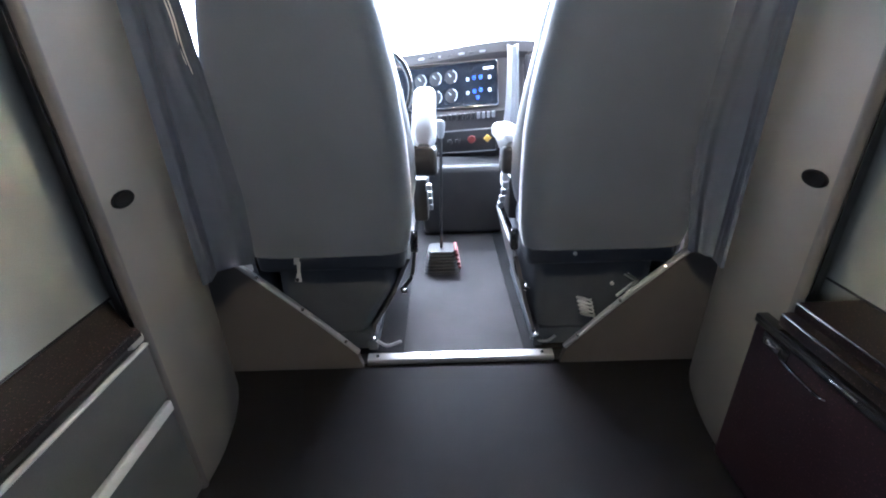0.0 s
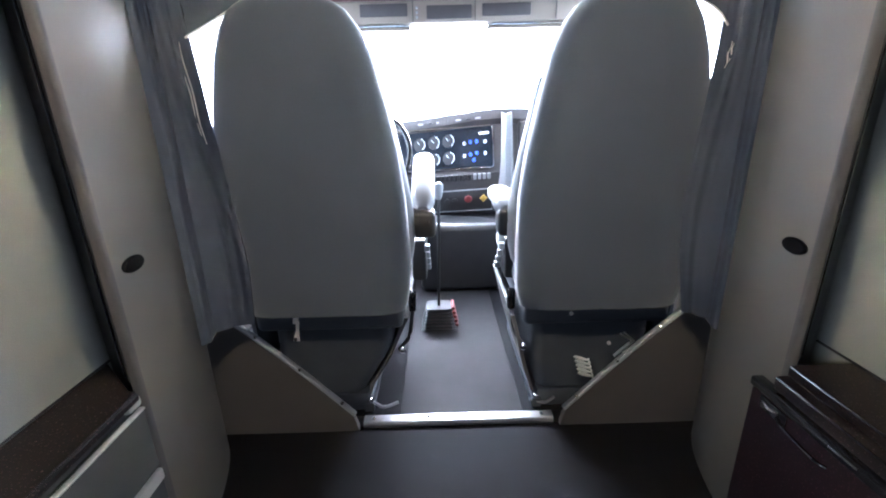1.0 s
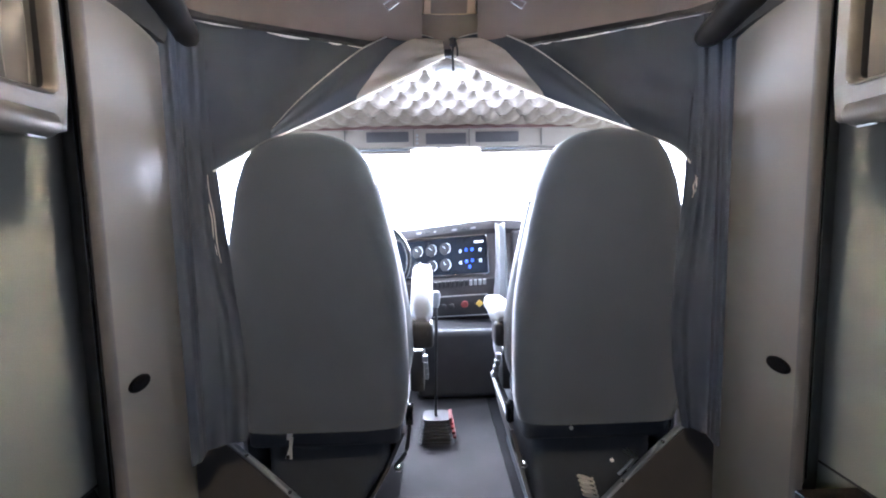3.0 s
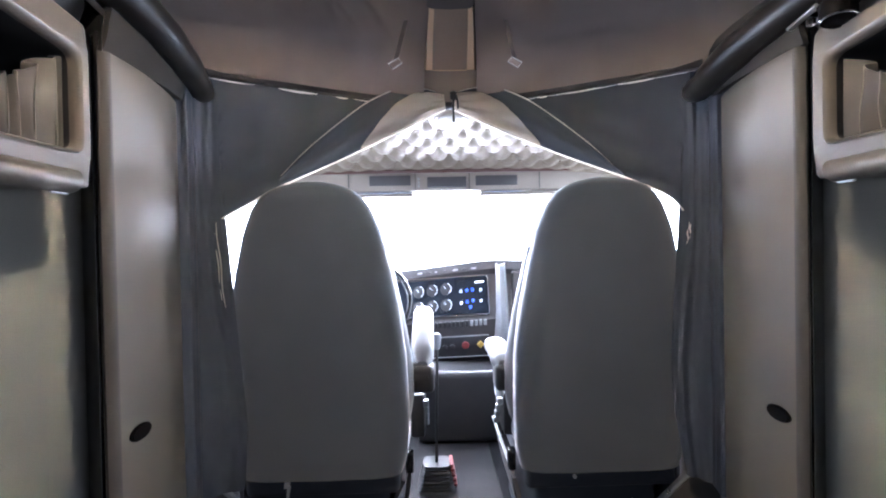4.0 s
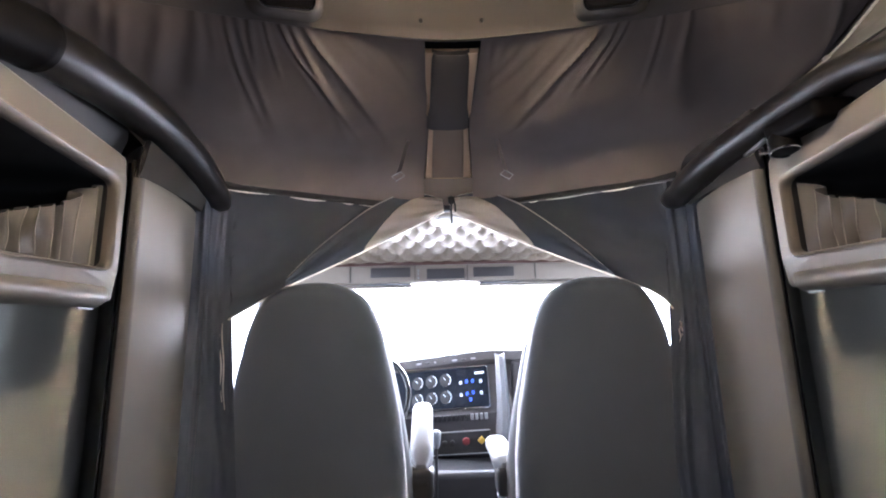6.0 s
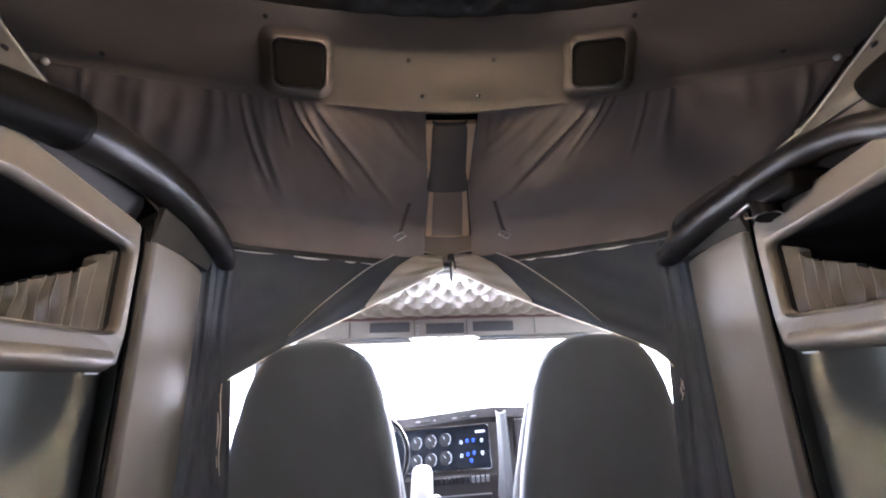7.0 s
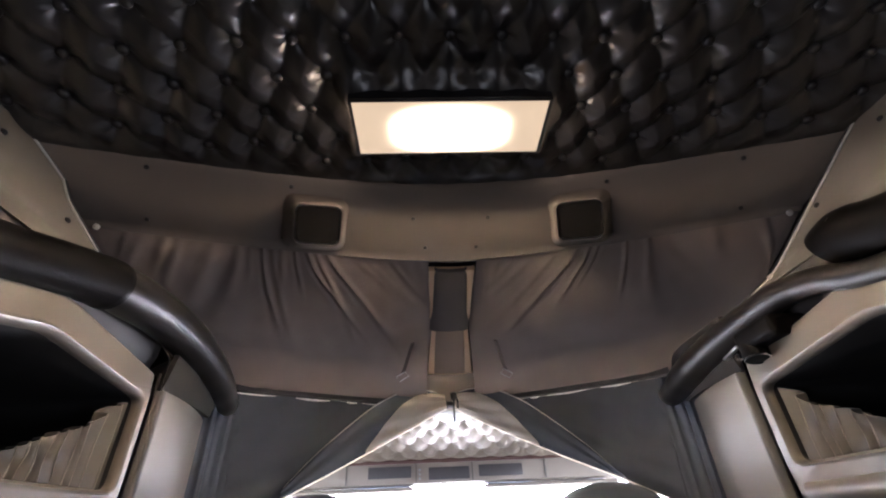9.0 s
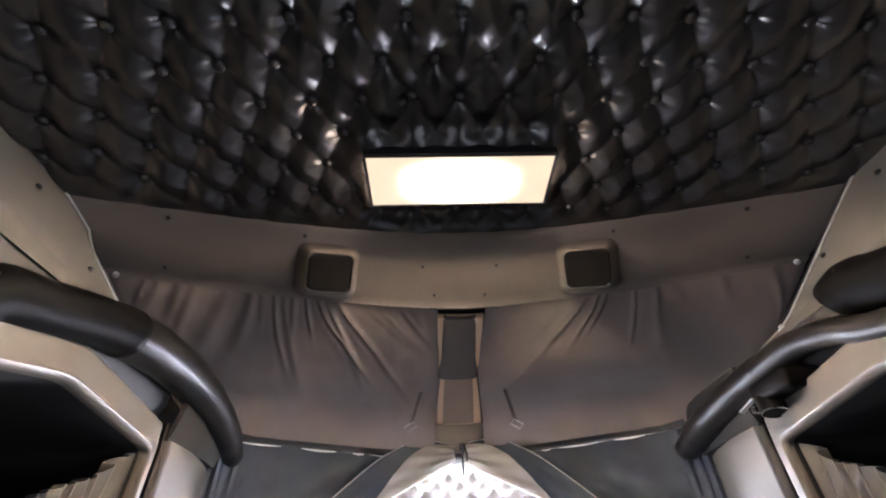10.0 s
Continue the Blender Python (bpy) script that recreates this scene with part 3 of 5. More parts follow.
for s in (-1, 1):
    oc = overhead_cloth(s)
    # snap buttons at the outer corners
    for p in ((0.840, 0.200, 1.812), (0.736, 0.232, 1.648))[:1 if s < 0 else 2]:
        part("snap_button", lathe((s * p[0], p[1], p[2] - 0.006), (0, -0.35, -1), [(0.007, -0.006), (0.007, 0.002), (0.004, 0.005), (0.001, 0.0055)], 12), M_PALE, oc, "bright snap button")

rows = []
for k in range(61):
    x = -0.69 + 1.38 * k / 60
    y = arc(x)
    low = 0.055 * min(1.0, max(0.0, (abs(x) - 0.42) / 0.26)) ** 1.5
    rows.append([(x, y - 0.008, 1.690 - low), (x, y - 0.010, 1.640 - low * 0.5), (x, y - 0.012, 1.600), (x, y - 0.013, 1.565), (x, y - 0.004, 1.560)])
single("trim_board", slab(rows, (0, 0.02, 0.004)), M_BOARD, "brownish grey covered board over the curtain rail", "trim", "structure")

rail = thing("curtain_rail", (0, 0.95, 1.557), "thin curved curtain rail drawn as white glints under the board", "rail")
# glints of the rail as tapered white pieces, only where it catches light
for a, b, r in ((-0.665, -0.555, 0.0032), (-0.50, -0.40, 0.0050), (-0.35, -0.315, 0.0036), (-0.30, -0.20, 0.0022), (0.285, 0.315, 0.003), (0.34, 0.46, 0.0036), (0.50, 0.585, 0.0040)):
    pts = [(a + (b - a) * k / 12, arc(a + (b - a) * k / 12) - 0.016, 1.556 - 0.002 * math.sin(math.pi * k / 12)) for k in range(13)]
    part("rail_segment", tube(pts, [r * (0.2 + 0.5 * math.sin(math.pi * k / 12)) for k in range(13)], 8), M_PAINT, rail)

# tan board between the two overhead cloths, with its dark pad: a steep foot, then a slope up to the header
post = thing("centre_board", (0.011, 0.95, 1.66), "tan board with a dark pad between overhead curtains", "board")


def board_at(v):
    """Height-wise line of the board from its foot (0) to the header (1): y, z, half width."""
    y = table([(0, 0.970), (0.5, 0.700), (1, 0.445)], v)
    z = table([(0, 1.668), (0.5, 1.748), (1, 1.808)], v)
    return y, z, table([(0, 0.086), (0.25, 0.074), (0.5, 0.061), (0.58, 0.068), (1, 0.070)], v)


rows = []
for k in range(25):
    v = k / 24
    y, z, w = board_at(v)
    c = table([(0, 0.011), (0.5, 0.003), (1, 0.004)], v)
    rows.append([(c - w, y + 0.010, z + 0.010), (c - w * 0.94, y, z), (c - w * 0.4, y - 0.004, z - 0.004), (c + w * 0.4, y - 0.004, z - 0.004), (c + w * 0.94, y, z), (c + w, y + 0.010, z + 0.010)])
part("board", slab(rows, (0, 0.01, 0.02)), M_TAN, post, "tan board with light grain")
rows = []
for k in range(15):
    v = 0.015 + 0.52 * k / 14
    y, z, w = board_at(v)
    w *= 0.66 + 0.16 * v
    c = 0.008 - 0.008 * v
    rows.append([(c - w, y - 0.002, z - 0.004), (c - w * 0.9, y - 0.005, z - 0.0065), (c, y - 0.006, z - 0.008), (c + w * 0.9, y - 0.005, z - 0.0065), (c + w, y - 0.002, z - 0.004)])
part("insert", slab(rows, (0, 0.004, 0.004)), M_STRAP, post, "dull brown-grey middle strip")
rows = []
for k in range(17):
    a = k / 16
    y, z, w = board_at(0.47 + 0.58 * a)
    z += 0.006 * max(0.0, a - 0.8) / 0.2
    w = table([(0, 0.064), (0.15, 0.062), (0.3, 0.054), (1, 0.046)], a)
    rows.append([(0.002 - w, y, z - 0.004), (0.002 - w * 0.8, y - 0.005, z - 0.012), (0.002, y - 0.006, z - 0.015), (0.002 + w * 0.8, y - 0.005, z - 0.012), (0.002 + w, y, z - 0.004)])
part("pad", slab(rows, (0, 0, 0.010)), M_FLAP, post, "dark brown cloth pad")

part("foot", slab([[(x, 0.966, 1.667), (x, 0.976, 1.650), (x, 0.990, 1.610), (x, 1.005, 1.575)] for x in (-0.086, -0.04, 0.0, 0.05, 0.108)], (0, 0.012, 0.004)), M_TARP, post, "brownish grey covered foot")

# straps that draw the overhead cloths to the middle, with buckles
for s, cx in ((-1, -0.150), (1, 0.176)):
    st = thing("tie_strap", (cx, 0.74, 1.59), "short brownish webbing strap with a small metal buckle", "strap", "tie straps")
    pts = spline([(cx - s * 0.034, 0.655, 1.672), (cx - s * 0.022, 0.68, 1.648), (cx - s * 0.008, 0.704, 1.612), (cx, 0.712, 1.596)], 16)
    rows = [[p + Vector((-0.0055, 0, 0)), p + Vector((0.0055, 0, 0))] for p in pts]
    part("webbing", slab(rows, (0, 0.002, 0.002)), M_FLAP, st)
    c = Vector((cx, 0.712, 1.585))
    loop = [c + Vector((a * 0.013 + b * 0.006 * s, 0, -a * 0.008 * s + b * 0.007)) for a, b in ((-1, -1), (1, -1), (1, 1), (-1, 1))]
    part("buckle", tube(loop, 0.0019, 6, closed=True), M_TRIM, st, "small metal buckle")

# ---------------------------------------------------------------- sleeper curtain
V_EDGE = {-1: [(0.0, 1.560), (0.02, 1.553), (0.18, 1.462), (0.354, 1.360), (0.514, 1.270), (0.645, 1.176), (0.662, 1.12)],
          1: [(0.0, 1.560), (0.02, 1.553), (0.18, 1.462), (0.354, 1.366), (0.514, 1.283), (0.604, 1.229), (0.636, 1.195), (0.652, 1.150), (0.662, 1.10)]}
# inner edge of the drawn-aside stack, by height
INNER = {-1: [(0.42, 0.600), (0.60, 0.590), (0.80, 0.606), (0.91, 0.630), (1.05, 0.643), (1.175, 0.652), (1.56, 0.652)],
         1: [(0.42, 0.648), (0.60, 0.616), (0.75, 0.606), (0.96, 0.620), (1.07, 0.641), (1.15, 0.650), (1.56, 0.650)]}


def stack_plan(w, z, s):
    """Plan of the drawn-aside stack: out to the corner, then back along the closet."""
    x0 = table(INNER[s], z)
    x = table([(0, x0), (0.22, 0.4 * x0 + 0.6 * 0.690), (0.40, 0.690), (0.70, 0.676), (1.0, 0.705)], w)
    return x, table([(0, 0.738), (0.22, 0.722), (0.40, 0.690), (0.70, 0.632), (1.0, 0.612)], w)


def curtain_half(s):
    cu = thing("sleeper_curtain", (s * 0.68, 0.74, 0.42), "dark grey privacy curtain drawn aside behind a seat", "curtain", "sleeper curtains")
    cols = [0.66 * k / 60 for k in range(60)] + [0.655 + 0.003 * k for k in range(84)]
    m = 60
    rows = []
    for x in cols:
        zb = table(V_EDGE[s], x) if x < 0.655 else 0.42
        side = max(0.0, x - 0.655)
        r = []
        for j in range(m + 1):
            v = j / m
            z = 1.560 + (zb - 1.560) * v
            if x < 0.655:
                fold = 0.010 * math.sin(x * 30 + 4 * v) * v + 0.012 * wave(x * 2, z * 2, 5)
                near = z - table(V_EDGE[s], x)
                drape = 0.005 * math.sin((z + 0.58 * x) * 75 + 2.0 * wave(x, z, 4)) * math.exp(-near / 0.16) + 0.003 * math.sin(x * 55 + 1.5 * math.sin(z * 9))
                xx, y = x, arc(x) + 0.45 * fold + 0.02 * v * (1 - v) + drape
            else:
                # the drawn-aside stack hangs in tight folds round the corner
                w = side / 0.25
                f = math.sin(side * 2 * math.pi / 0.045 + 0.9 * math.sin(z * 4 + s) + 5 * wave(side * 8, z, 1.5))
                p = stack_plan(w, z, s)
                xx = p[0] + 0.0025 * f * min(1.0, 6 * w) * (1 - 0.9 * w) + 0.004 * wave(side * 5, z * 0.8, 2)
                y = p[1] + 0.0026 * f * min(1.0, 6 * w) + 0.005 * wave(x * 4, z * 0.7, 2)
            r.append((s * xx + 0.006, y, z))
        rows.append(r)
    part("cloth", slab(rows, (0, 0.0035, 0)), M_CURTAIN, cu)
    # unseen sheet from the stack to the bulkhead, added to block leaking daylight
    rows = []
    for k in range(31):
        z = 0.42 + 1.13 * k / 30
        x0 = table(INNER[s], z)
        rows.append([(s * x0 + 0.006, 0.7405, z), (s * (x0 * 0.5 + 0.5 * 0.70) + 0.006, 0.772, z), (s * 0.72, 0.799, z)])
    part("return", slab(rows, (0, 0.003, 0)), M_CURTAIN, cu, "added cloth sheet blocking daylight behind the stack")
    edge = [(s * x + 0.006, arc(x) - 0.012, table(V_EDGE[s], x) - 0.004) for x in [0.012 + 0.63 * k / 40 for k in range(41)]]
    part("piping", tube(edge, 0.0026, 6), M_PIPING_SLIT, cu, "light edge piping")
    # pale lines behind the seat, painting daylight through slits between the folds
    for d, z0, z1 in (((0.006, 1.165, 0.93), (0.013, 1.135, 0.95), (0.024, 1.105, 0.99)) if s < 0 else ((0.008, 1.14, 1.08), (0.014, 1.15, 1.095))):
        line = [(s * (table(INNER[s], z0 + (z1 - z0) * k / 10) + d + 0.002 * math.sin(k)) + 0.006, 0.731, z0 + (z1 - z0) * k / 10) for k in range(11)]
        part("fold_edge", tube(line, [0.0006 + 0.0011 * math.sin(math.pi * k / 10) for k in range(11)], 6), M_PIPING_SLIT, cu, "pale line painting daylight between folds")
    # arched top of the hem over the rail
    line = spline([(s * 0.012, arc(0.01) - 0.03, 1.598), (s * 0.075, 0.985, 1.612), (s * 0.15, 0.955, 1.606), (s * 0.22, 0.925, 1.570), (s * 0.29, 0.90, 1.520), (s * 0.42, 0.845, 1.395), (s * 0.50, 0.81, 1.300)], 50)
    rows = []
    for k, p in enumerate(line):
        x = 0.012 + 0.50 * k / 49
        e = Vector((s * x + 0.006, arc(x) - 0.006, table(V_EDGE[s], x)))
        r = []
        for j in range(13):
            v = j / 12
            q = e.lerp(p, v)
            q.y -= 0.010 * math.sin(math.pi * v) + 0.004 * math.sin(9 * v + 14 * x) * math.sin(math.pi * v)
            r.append(q)
        rows.append(r)
    part("hem_band", slab(rows, (0, 0.003, 0)), M_CURTAIN, cu, "dark turned-back band")
    # its tan lining shows near the middle
    rows = []
    for k in range(28):
        p = line[k]
        x = 0.012 + 0.50 * k / 49
        e = Vector((s * x + 0.006, arc(x) - 0.010, table(V_EDGE[s], x)))
        far = 0.90 * (1 - (k / 27.5) ** 2.5) + 0.02
        r = []
        for j in range(11):
            v = j / 10 * far
            q = e.lerp(p, v)
            q.y -= 0.006 + 0.010 * math.sin(math.pi * v) + 0.004 * math.sin(9 * v + 14 * x) * math.sin(math.pi * v) + 0.003 * math.sin(22 * v - 30 * x)
            r.append(q)
        rows.append(r)
    part("hem", slab(rows, (0, 0.002, 0)), M_LINING, cu, "turned-back tan lining")
    top = spline([(s * 0.012, arc(0.01) - 0.03, 1.598), (s * 0.075, 0.985, 1.612), (s * 0.15, 0.955, 1.606), (s * 0.22, 0.925, 1.570), (s * 0.29, 0.90, 1.520), (s * 0.42, 0.845, 1.395), (s * 0.50, 0.81, 1.300)], 40)
    # the highlight along the fold, put into a paler tube
    part("fold", tube(top, [0.0013 + 0.0010 * math.sin(math.pi * k / 39) for k in range(40)], 8), M_FOLD_SHINE, cu, "pale line painting the fold's highlight")
    return cu


for s in (-1, 1):
    curtain_half(s)
tie = thing("curtain_tie", (0.020, 0.99, 1.53), "short black tie hanging where the curtain halves meet", "tie")
part("knot", lathe((0.020, 0.985, 1.588), (0, 0, 1), [(0.006, -0.014), (0.012, -0.008), (0.011, 0.004), (0.013, 0.010), (0.006, 0.016)], 12), M_BLACK, tie)
part("cord", tube([(0.020, 0.985, 1.585), (0.019, 0.982, 1.555), (0.020, 0.984, 1.500)], [0.004, 0.003, 0.0045], 8), M_BLACK, tie)
part("cord", tube([(0.030, 0.985, 1.590), (0.034, 0.982, 1.565), (0.034, 0.985, 1.545)], 0.003, 8), M_BLACK, tie)

# ---------------------------------------------------------------- bulkhead foot: threshold and wing panels
th = thing("threshold_strip", (0, 0.80, 0), "worn aluminium threshold strip screwed over the floor joint", "threshold")
part("strip", slab([[(x, 0.784, 0.002), (x, 0.786, 0.014), (x, 0.790, 0.019), (x, 0.820, 0.021), (x, 0.826, 0.016), (x, 0.828, 0.004)] for x in [-0.318 + 0.063 * k for k in range(11)]], (0, 0, -0.0015)), M_METAL, th)
for x in (-0.285, -0.104, 0.085, 0.275):
    screw(th, (x, 0.805, 0.0205), (0, 0.05, 1), 0.0065, M_CHROME)


def wing_panel(s):
    w = thing("wing_panel", (s * 0.56, 0.78, 0), "grey triangular kick panel with a rounded metal-edged slope", "panel", "wing panels")
    outline = [(0.330, 0.0), (0.80, 0.0), (0.80, 0.515), (0.745, 0.455)] + [(0.745 - (0.745 - 0.345) * k / 10, 0.455 - 0.400 * (k / 10) + 0.012 * math.sin(math.pi * k / 10)) for k in range(1, 11)]
    bm = bmesh.new()
    f = bm.faces.new([bm.verts.new((s * x, 0.772, z)) for x, z in outline])
    e = bmesh.ops.extrude_face_region(bm, geom=[f])
    bmesh.ops.translate(bm, verts=[v for v in e["geom"] if isinstance(v, bmesh.types.BMVert)], vec=(0, 0.022, 0))
    part("panel", bm, M_KICK, w)
    path = [(s * (x - 0.003), 0.782, z + 0.004) for x, z in outline[3:]]
    part("edge_trim", tube(path, 0.0105, 8, squash=0.8), M_TRIM, w, "grey metal edge trim")
    for k in (3, 6, 9):
        x, z = outline[3 + k]
        screw(w, (s * (x - 0.008), 0.772, z + 0.012), (-s * 0.3, -0.6, 0.8), 0.0055, M_CHROME)


for s in (-1, 1):
    wing_panel(s)


# ---------------------------------------------------------------- side walls of the sleeper
def side_panels(s):
    side = "left" if s < 0 else "right"
    # forward closet panel, bending outwards to the bulkhead
    rear = 0.352 if s < 0 else 0.362
    plan = spline([(0.650, rear, 0), (0.650, 0.42, 0), (0.655, 0.48, 0), (0.673, 0.57, 0), (0.706, 0.67, 0), (0.755, 0.74, 0), (0.81, 0.778, 0)], 40)
    zs = [0.0, 0.02, 0.5, 1.0, 1.44, 1.455, 1.462]
    rows = []
    for p in plan:
        rows.append([(s * (p.x + (0.004 if z in (0.0, 1.462) else 0.0)), p.y, z) for z in zs])
    cl = thing("closet", (s * 0.72, 0.50, 0), "tall grey moulded closet side with a black rear edge", "closet", "closets")
    part("panel", slab(rows, (s * 0.014, 0, 0)), M_PANEL, cl)
    part("edge", slab([[(s * 0.6505, rear + 0.001, z), (s * 0.6500, rear - 0.002, z), (s * 0.6515, rear - 0.006, z), (s * 0.657, rear - 0.010, z), (s * 0.667, rear - 0.012, z)] for z in (0.0, 0.4, 0.8, 1.2, 1.46)], (s * 0.004, 0.006, 0)), M_KICK, cl, "rounded dark brownish edge")
    part("rear_side", slab([[(s * 0.662, rear - 0.004, z), (s * 0.674, rear + 0.002, z), (s * 0.792, 0.450, z)] for z in (0.0, 0.5, 1.0, 1.53)], (s * 0.004, 0.012, 0)), M_BLACK, cl, "black rear side")
    part("seam_trim", tube([(s * 0.694, rear + 0.012, z) for z in (0.50, 1.2, 1.50)], 0.0028, 8), M_GLOSS, cl)
    part("seam_trim", tube([(s * 0.676, rear, z) for z in (0.50, 1.2, 1.50)], 0.0045, 8), M_ROLL, cl)
    k = part("latch", lathe((s * 0.650, 0.403, 0.730), (-s, 0, 0), [(0.023, -0.003), (0.023, 0.003), (0.020, 0.006), (0.008, 0.0065), (0.001, 0.0066)], 24), M_PAD, cl, "small black oval latch")
    for v in k.data.vertices:
        v.co.z = (v.co.z - 0.730) * 0.70 + 0.730
        v.co.y = (v.co.y + 0.097) * 1.35 - 0.097
    # recessed back board over the worktop
    bp = single("wall_recess_" + side, box((s * 0.786, -0.50, 0.40), (s * 0.80, 0.450, 1.26), 0.002, bm=box((s * 0.786, -1.01, 0.40), (s * 0.80, -0.50, 0.74), bm=box((s * 0.786, -1.01, 1.16), (s * 0.80, -0.50, 1.26), bm=box((s * 0.786, -1.74, 0.40), (s * 0.80, -1.01, 1.26))))), M_LAMINATE, "plain grey laminate board behind the worktop", "wall", "structure")
    part("joint_trim", box((s * 0.782, 0.26, 0.491), (s * 0.786, 0.41, 0.494)), M_METAL, bp, "thin metal joint strip")
    # soffit strips between the closet top and the bolster
    single("trim_soffit_" + side, slab([[(s * (0.662 + d), y, 1.464), (s * (0.655 + d), y, 1.485), (s * (0.644 + d), y, 1.540), (s * (0.66 + d), y, 1.60)] for y, d in ((0.350, 0.0), (0.45, 0.0), (0.55, 0.002), (0.62, 0.012), (0.68, 0.035))], (s * 0.012, 0, 0)), M_SOFFIT, "dark grey vinyl strip over the closet", "trim", "structure")
    single("trim_lintel_" + side, slab([[(s * 0.705, y, 1.50), (s * 0.690, y, 1.54), (s * 0.690, y, 1.60)] for y in (-1.74, -0.6, 0.0, 0.345)], (s * 0.012, 0, 0)), M_KICK, "grey strip between the cubby and the bolster", "trim", "structure")
    # sloping overhead panel from the bolster up to the ceiling
    rows = []
    for k in range(31):
        y = -1.74 + 1.74 * k / 30
        vk = min(0.62, 0.20 + 1.05 * max(0.0, -0.03 - y))
        rows.append([(s * (0.685 + 0.178 * v + 0.034 * min(v / vk, (1 - v) / (1 - vk))), y + (0.33 * (1 - v) + (0.046 * math.exp(-((v - 0.84) / 0.11) ** 2) if s < 0 else 0.0)) * (k / 30) ** 3 - 0.028 * (k / 30), 1.60 + 0.288 * v) for v in [j / 12 for j in range(13)]])
    ov = single("wall_overhead_" + side, slab(rows, (s * 0.015, 0, 0.006)), M_OVER, "light grey sloping overhead side panel with dark screws", "wall", "structure")
    for p in ((0.8312, -0.0785, 1.8176), (0.7906, 0.0778, 1.7323)) if s < 0 else ((0.8345, -0.0788, 1.825), (0.7968, 0.0945, 1.7463)):
        screw(ov, (s * (p[0] - 0.001), p[1], p[2]), (-s * 0.83, 0, -0.55), 0.0060)
    # dark seam along the front edge
    seam = [Vector(r) + Vector((-s * 0.003, 0.004, -0.002)) for r in rows[-1]]
    part("seam", tube(seam, 0.004, 6), M_BLACK, ov)
    # light on the panel's front edge, put into a paler tube
    part("edge", tube([p + Vector((-s * 0.001, -0.007, -0.001)) for p in seam], 0.0026, 6), M_PALE, ov, "pale tube painting the lit front edge")
    if s < 0:
        part("catch", box((-0.838, -0.105, 1.778), (-0.829, -0.060, 1.790), 0.002, seg=1, turn=(-20, 25, 0)), M_METAL, ov, "small metal catch")


for s in (-1, 1):
    side_panels(s)


def bolster(s):
    b = thing("padded_bolster", (s * 0.65, 0.4, 1.52), "dark grey vinyl padded roll along the side", "bolster", "padded bolsters")
    if s < 0:
        pts = [(0.700, 0.80, 1.500), (0.670, 0.70, 1.520), (0.652, 0.58, 1.545), (0.645, 0.45, 1.575), (0.643, 0.30, 1.592), (0.645, 0.15, 1.589), (0.652, 0.02, 1.570), (0.664, -0.15, 1.520), (0.672, -0.40, 1.450), (0.68, -1.0, 1.43), (0.68, -1.72, 1.43)]
        fat = [(0, 0.018), (10, 0.032), (22, 0.043), (38, 0.046), (52, 0.045), (62, 0.037), (100, 0.036)]
    else:
        pts = [(0.690, 0.80, 1.525), (0.672, 0.70, 1.500), (0.656, 0.58, 1.513), (0.649, 0.45, 1.530), (0.648, 0.30, 1.545), (0.650, 0.15, 1.553), (0.655, 0.05, 1.538), (0.664, -0.06, 1.500), (0.672, -0.40, 1.440), (0.68, -1.0, 1.43), (0.68, -1.72, 1.43)]
        fat = [(0, 0.018), (10, 0.032), (22, 0.041), (36, 0.036), (48, 0.029), (55, 0.026), (62, 0.025), (100, 0.025)]
    path = spline([(s * x, y, z) for x, y, z in pts], 100)
    rad = [table(fat, k) + 0.0012 * math.sin(k * 0.8) * math.exp(-k / 50) for k in range(100)]
    part("roll", tube(path, rad, 24), M_ROLL, b)
    if s < 0:
        path = spline([(s * x, y, z) for x, y, z in ((0.647, 0.080, 1.580), (0.650, 0.045, 1.575), (0.656, -0.03, 1.556), (0.664, -0.15, 1.521), (0.672, -0.40, 1.452), (0.68, -1.7, 1.432))], 60)
        pad = part("pad", tube(path, [0.0475 - 0.006 * min(k / 30, 1) - 0.0022 * max(0, 1 - k / 4) for k in range(60)], 24), M_PAD, b, "black leather cover")
    else:
        path = spline([(s * x, y, z) for x, y, z in ((0.692, 0.025, 1.584), (0.690, 0.002, 1.590), (0.690, -0.03, 1.590), (0.695, -0.10, 1.566), (0.70, -0.4, 1.49), (0.70, -1.7, 1.47))], 60)
        pad = part("pad", tube(path, [min(0.050, 0.012 + 0.012 * k) for k in range(60)], 24), M_PAD, b, "black leather pad")
        for k in range(7):
            a = radians(120 + 16 * k)
            c = Vector((0.690, 0.014 - 0.004 * k, 1.590)) + Vector((math.cos(a) * 0.036, 0, math.sin(a) * 0.036))
            part("lace", tube([c, c + Vector((-0.004, -0.020, 0.002))], 0.0022, 6), M_ROLL, pad)
        part("snap_button", lathe((s * 0.652, -0.035, 1.612), (-s * 0.8, -0.35, 0.35), [(0.010, -0.004), (0.010, 0.001), (0.006, 0.0045), (0.001, 0.005)], 14), M_CHROME, pad, "chrome snap button")


for s in (-1, 1):
    bolster(s)


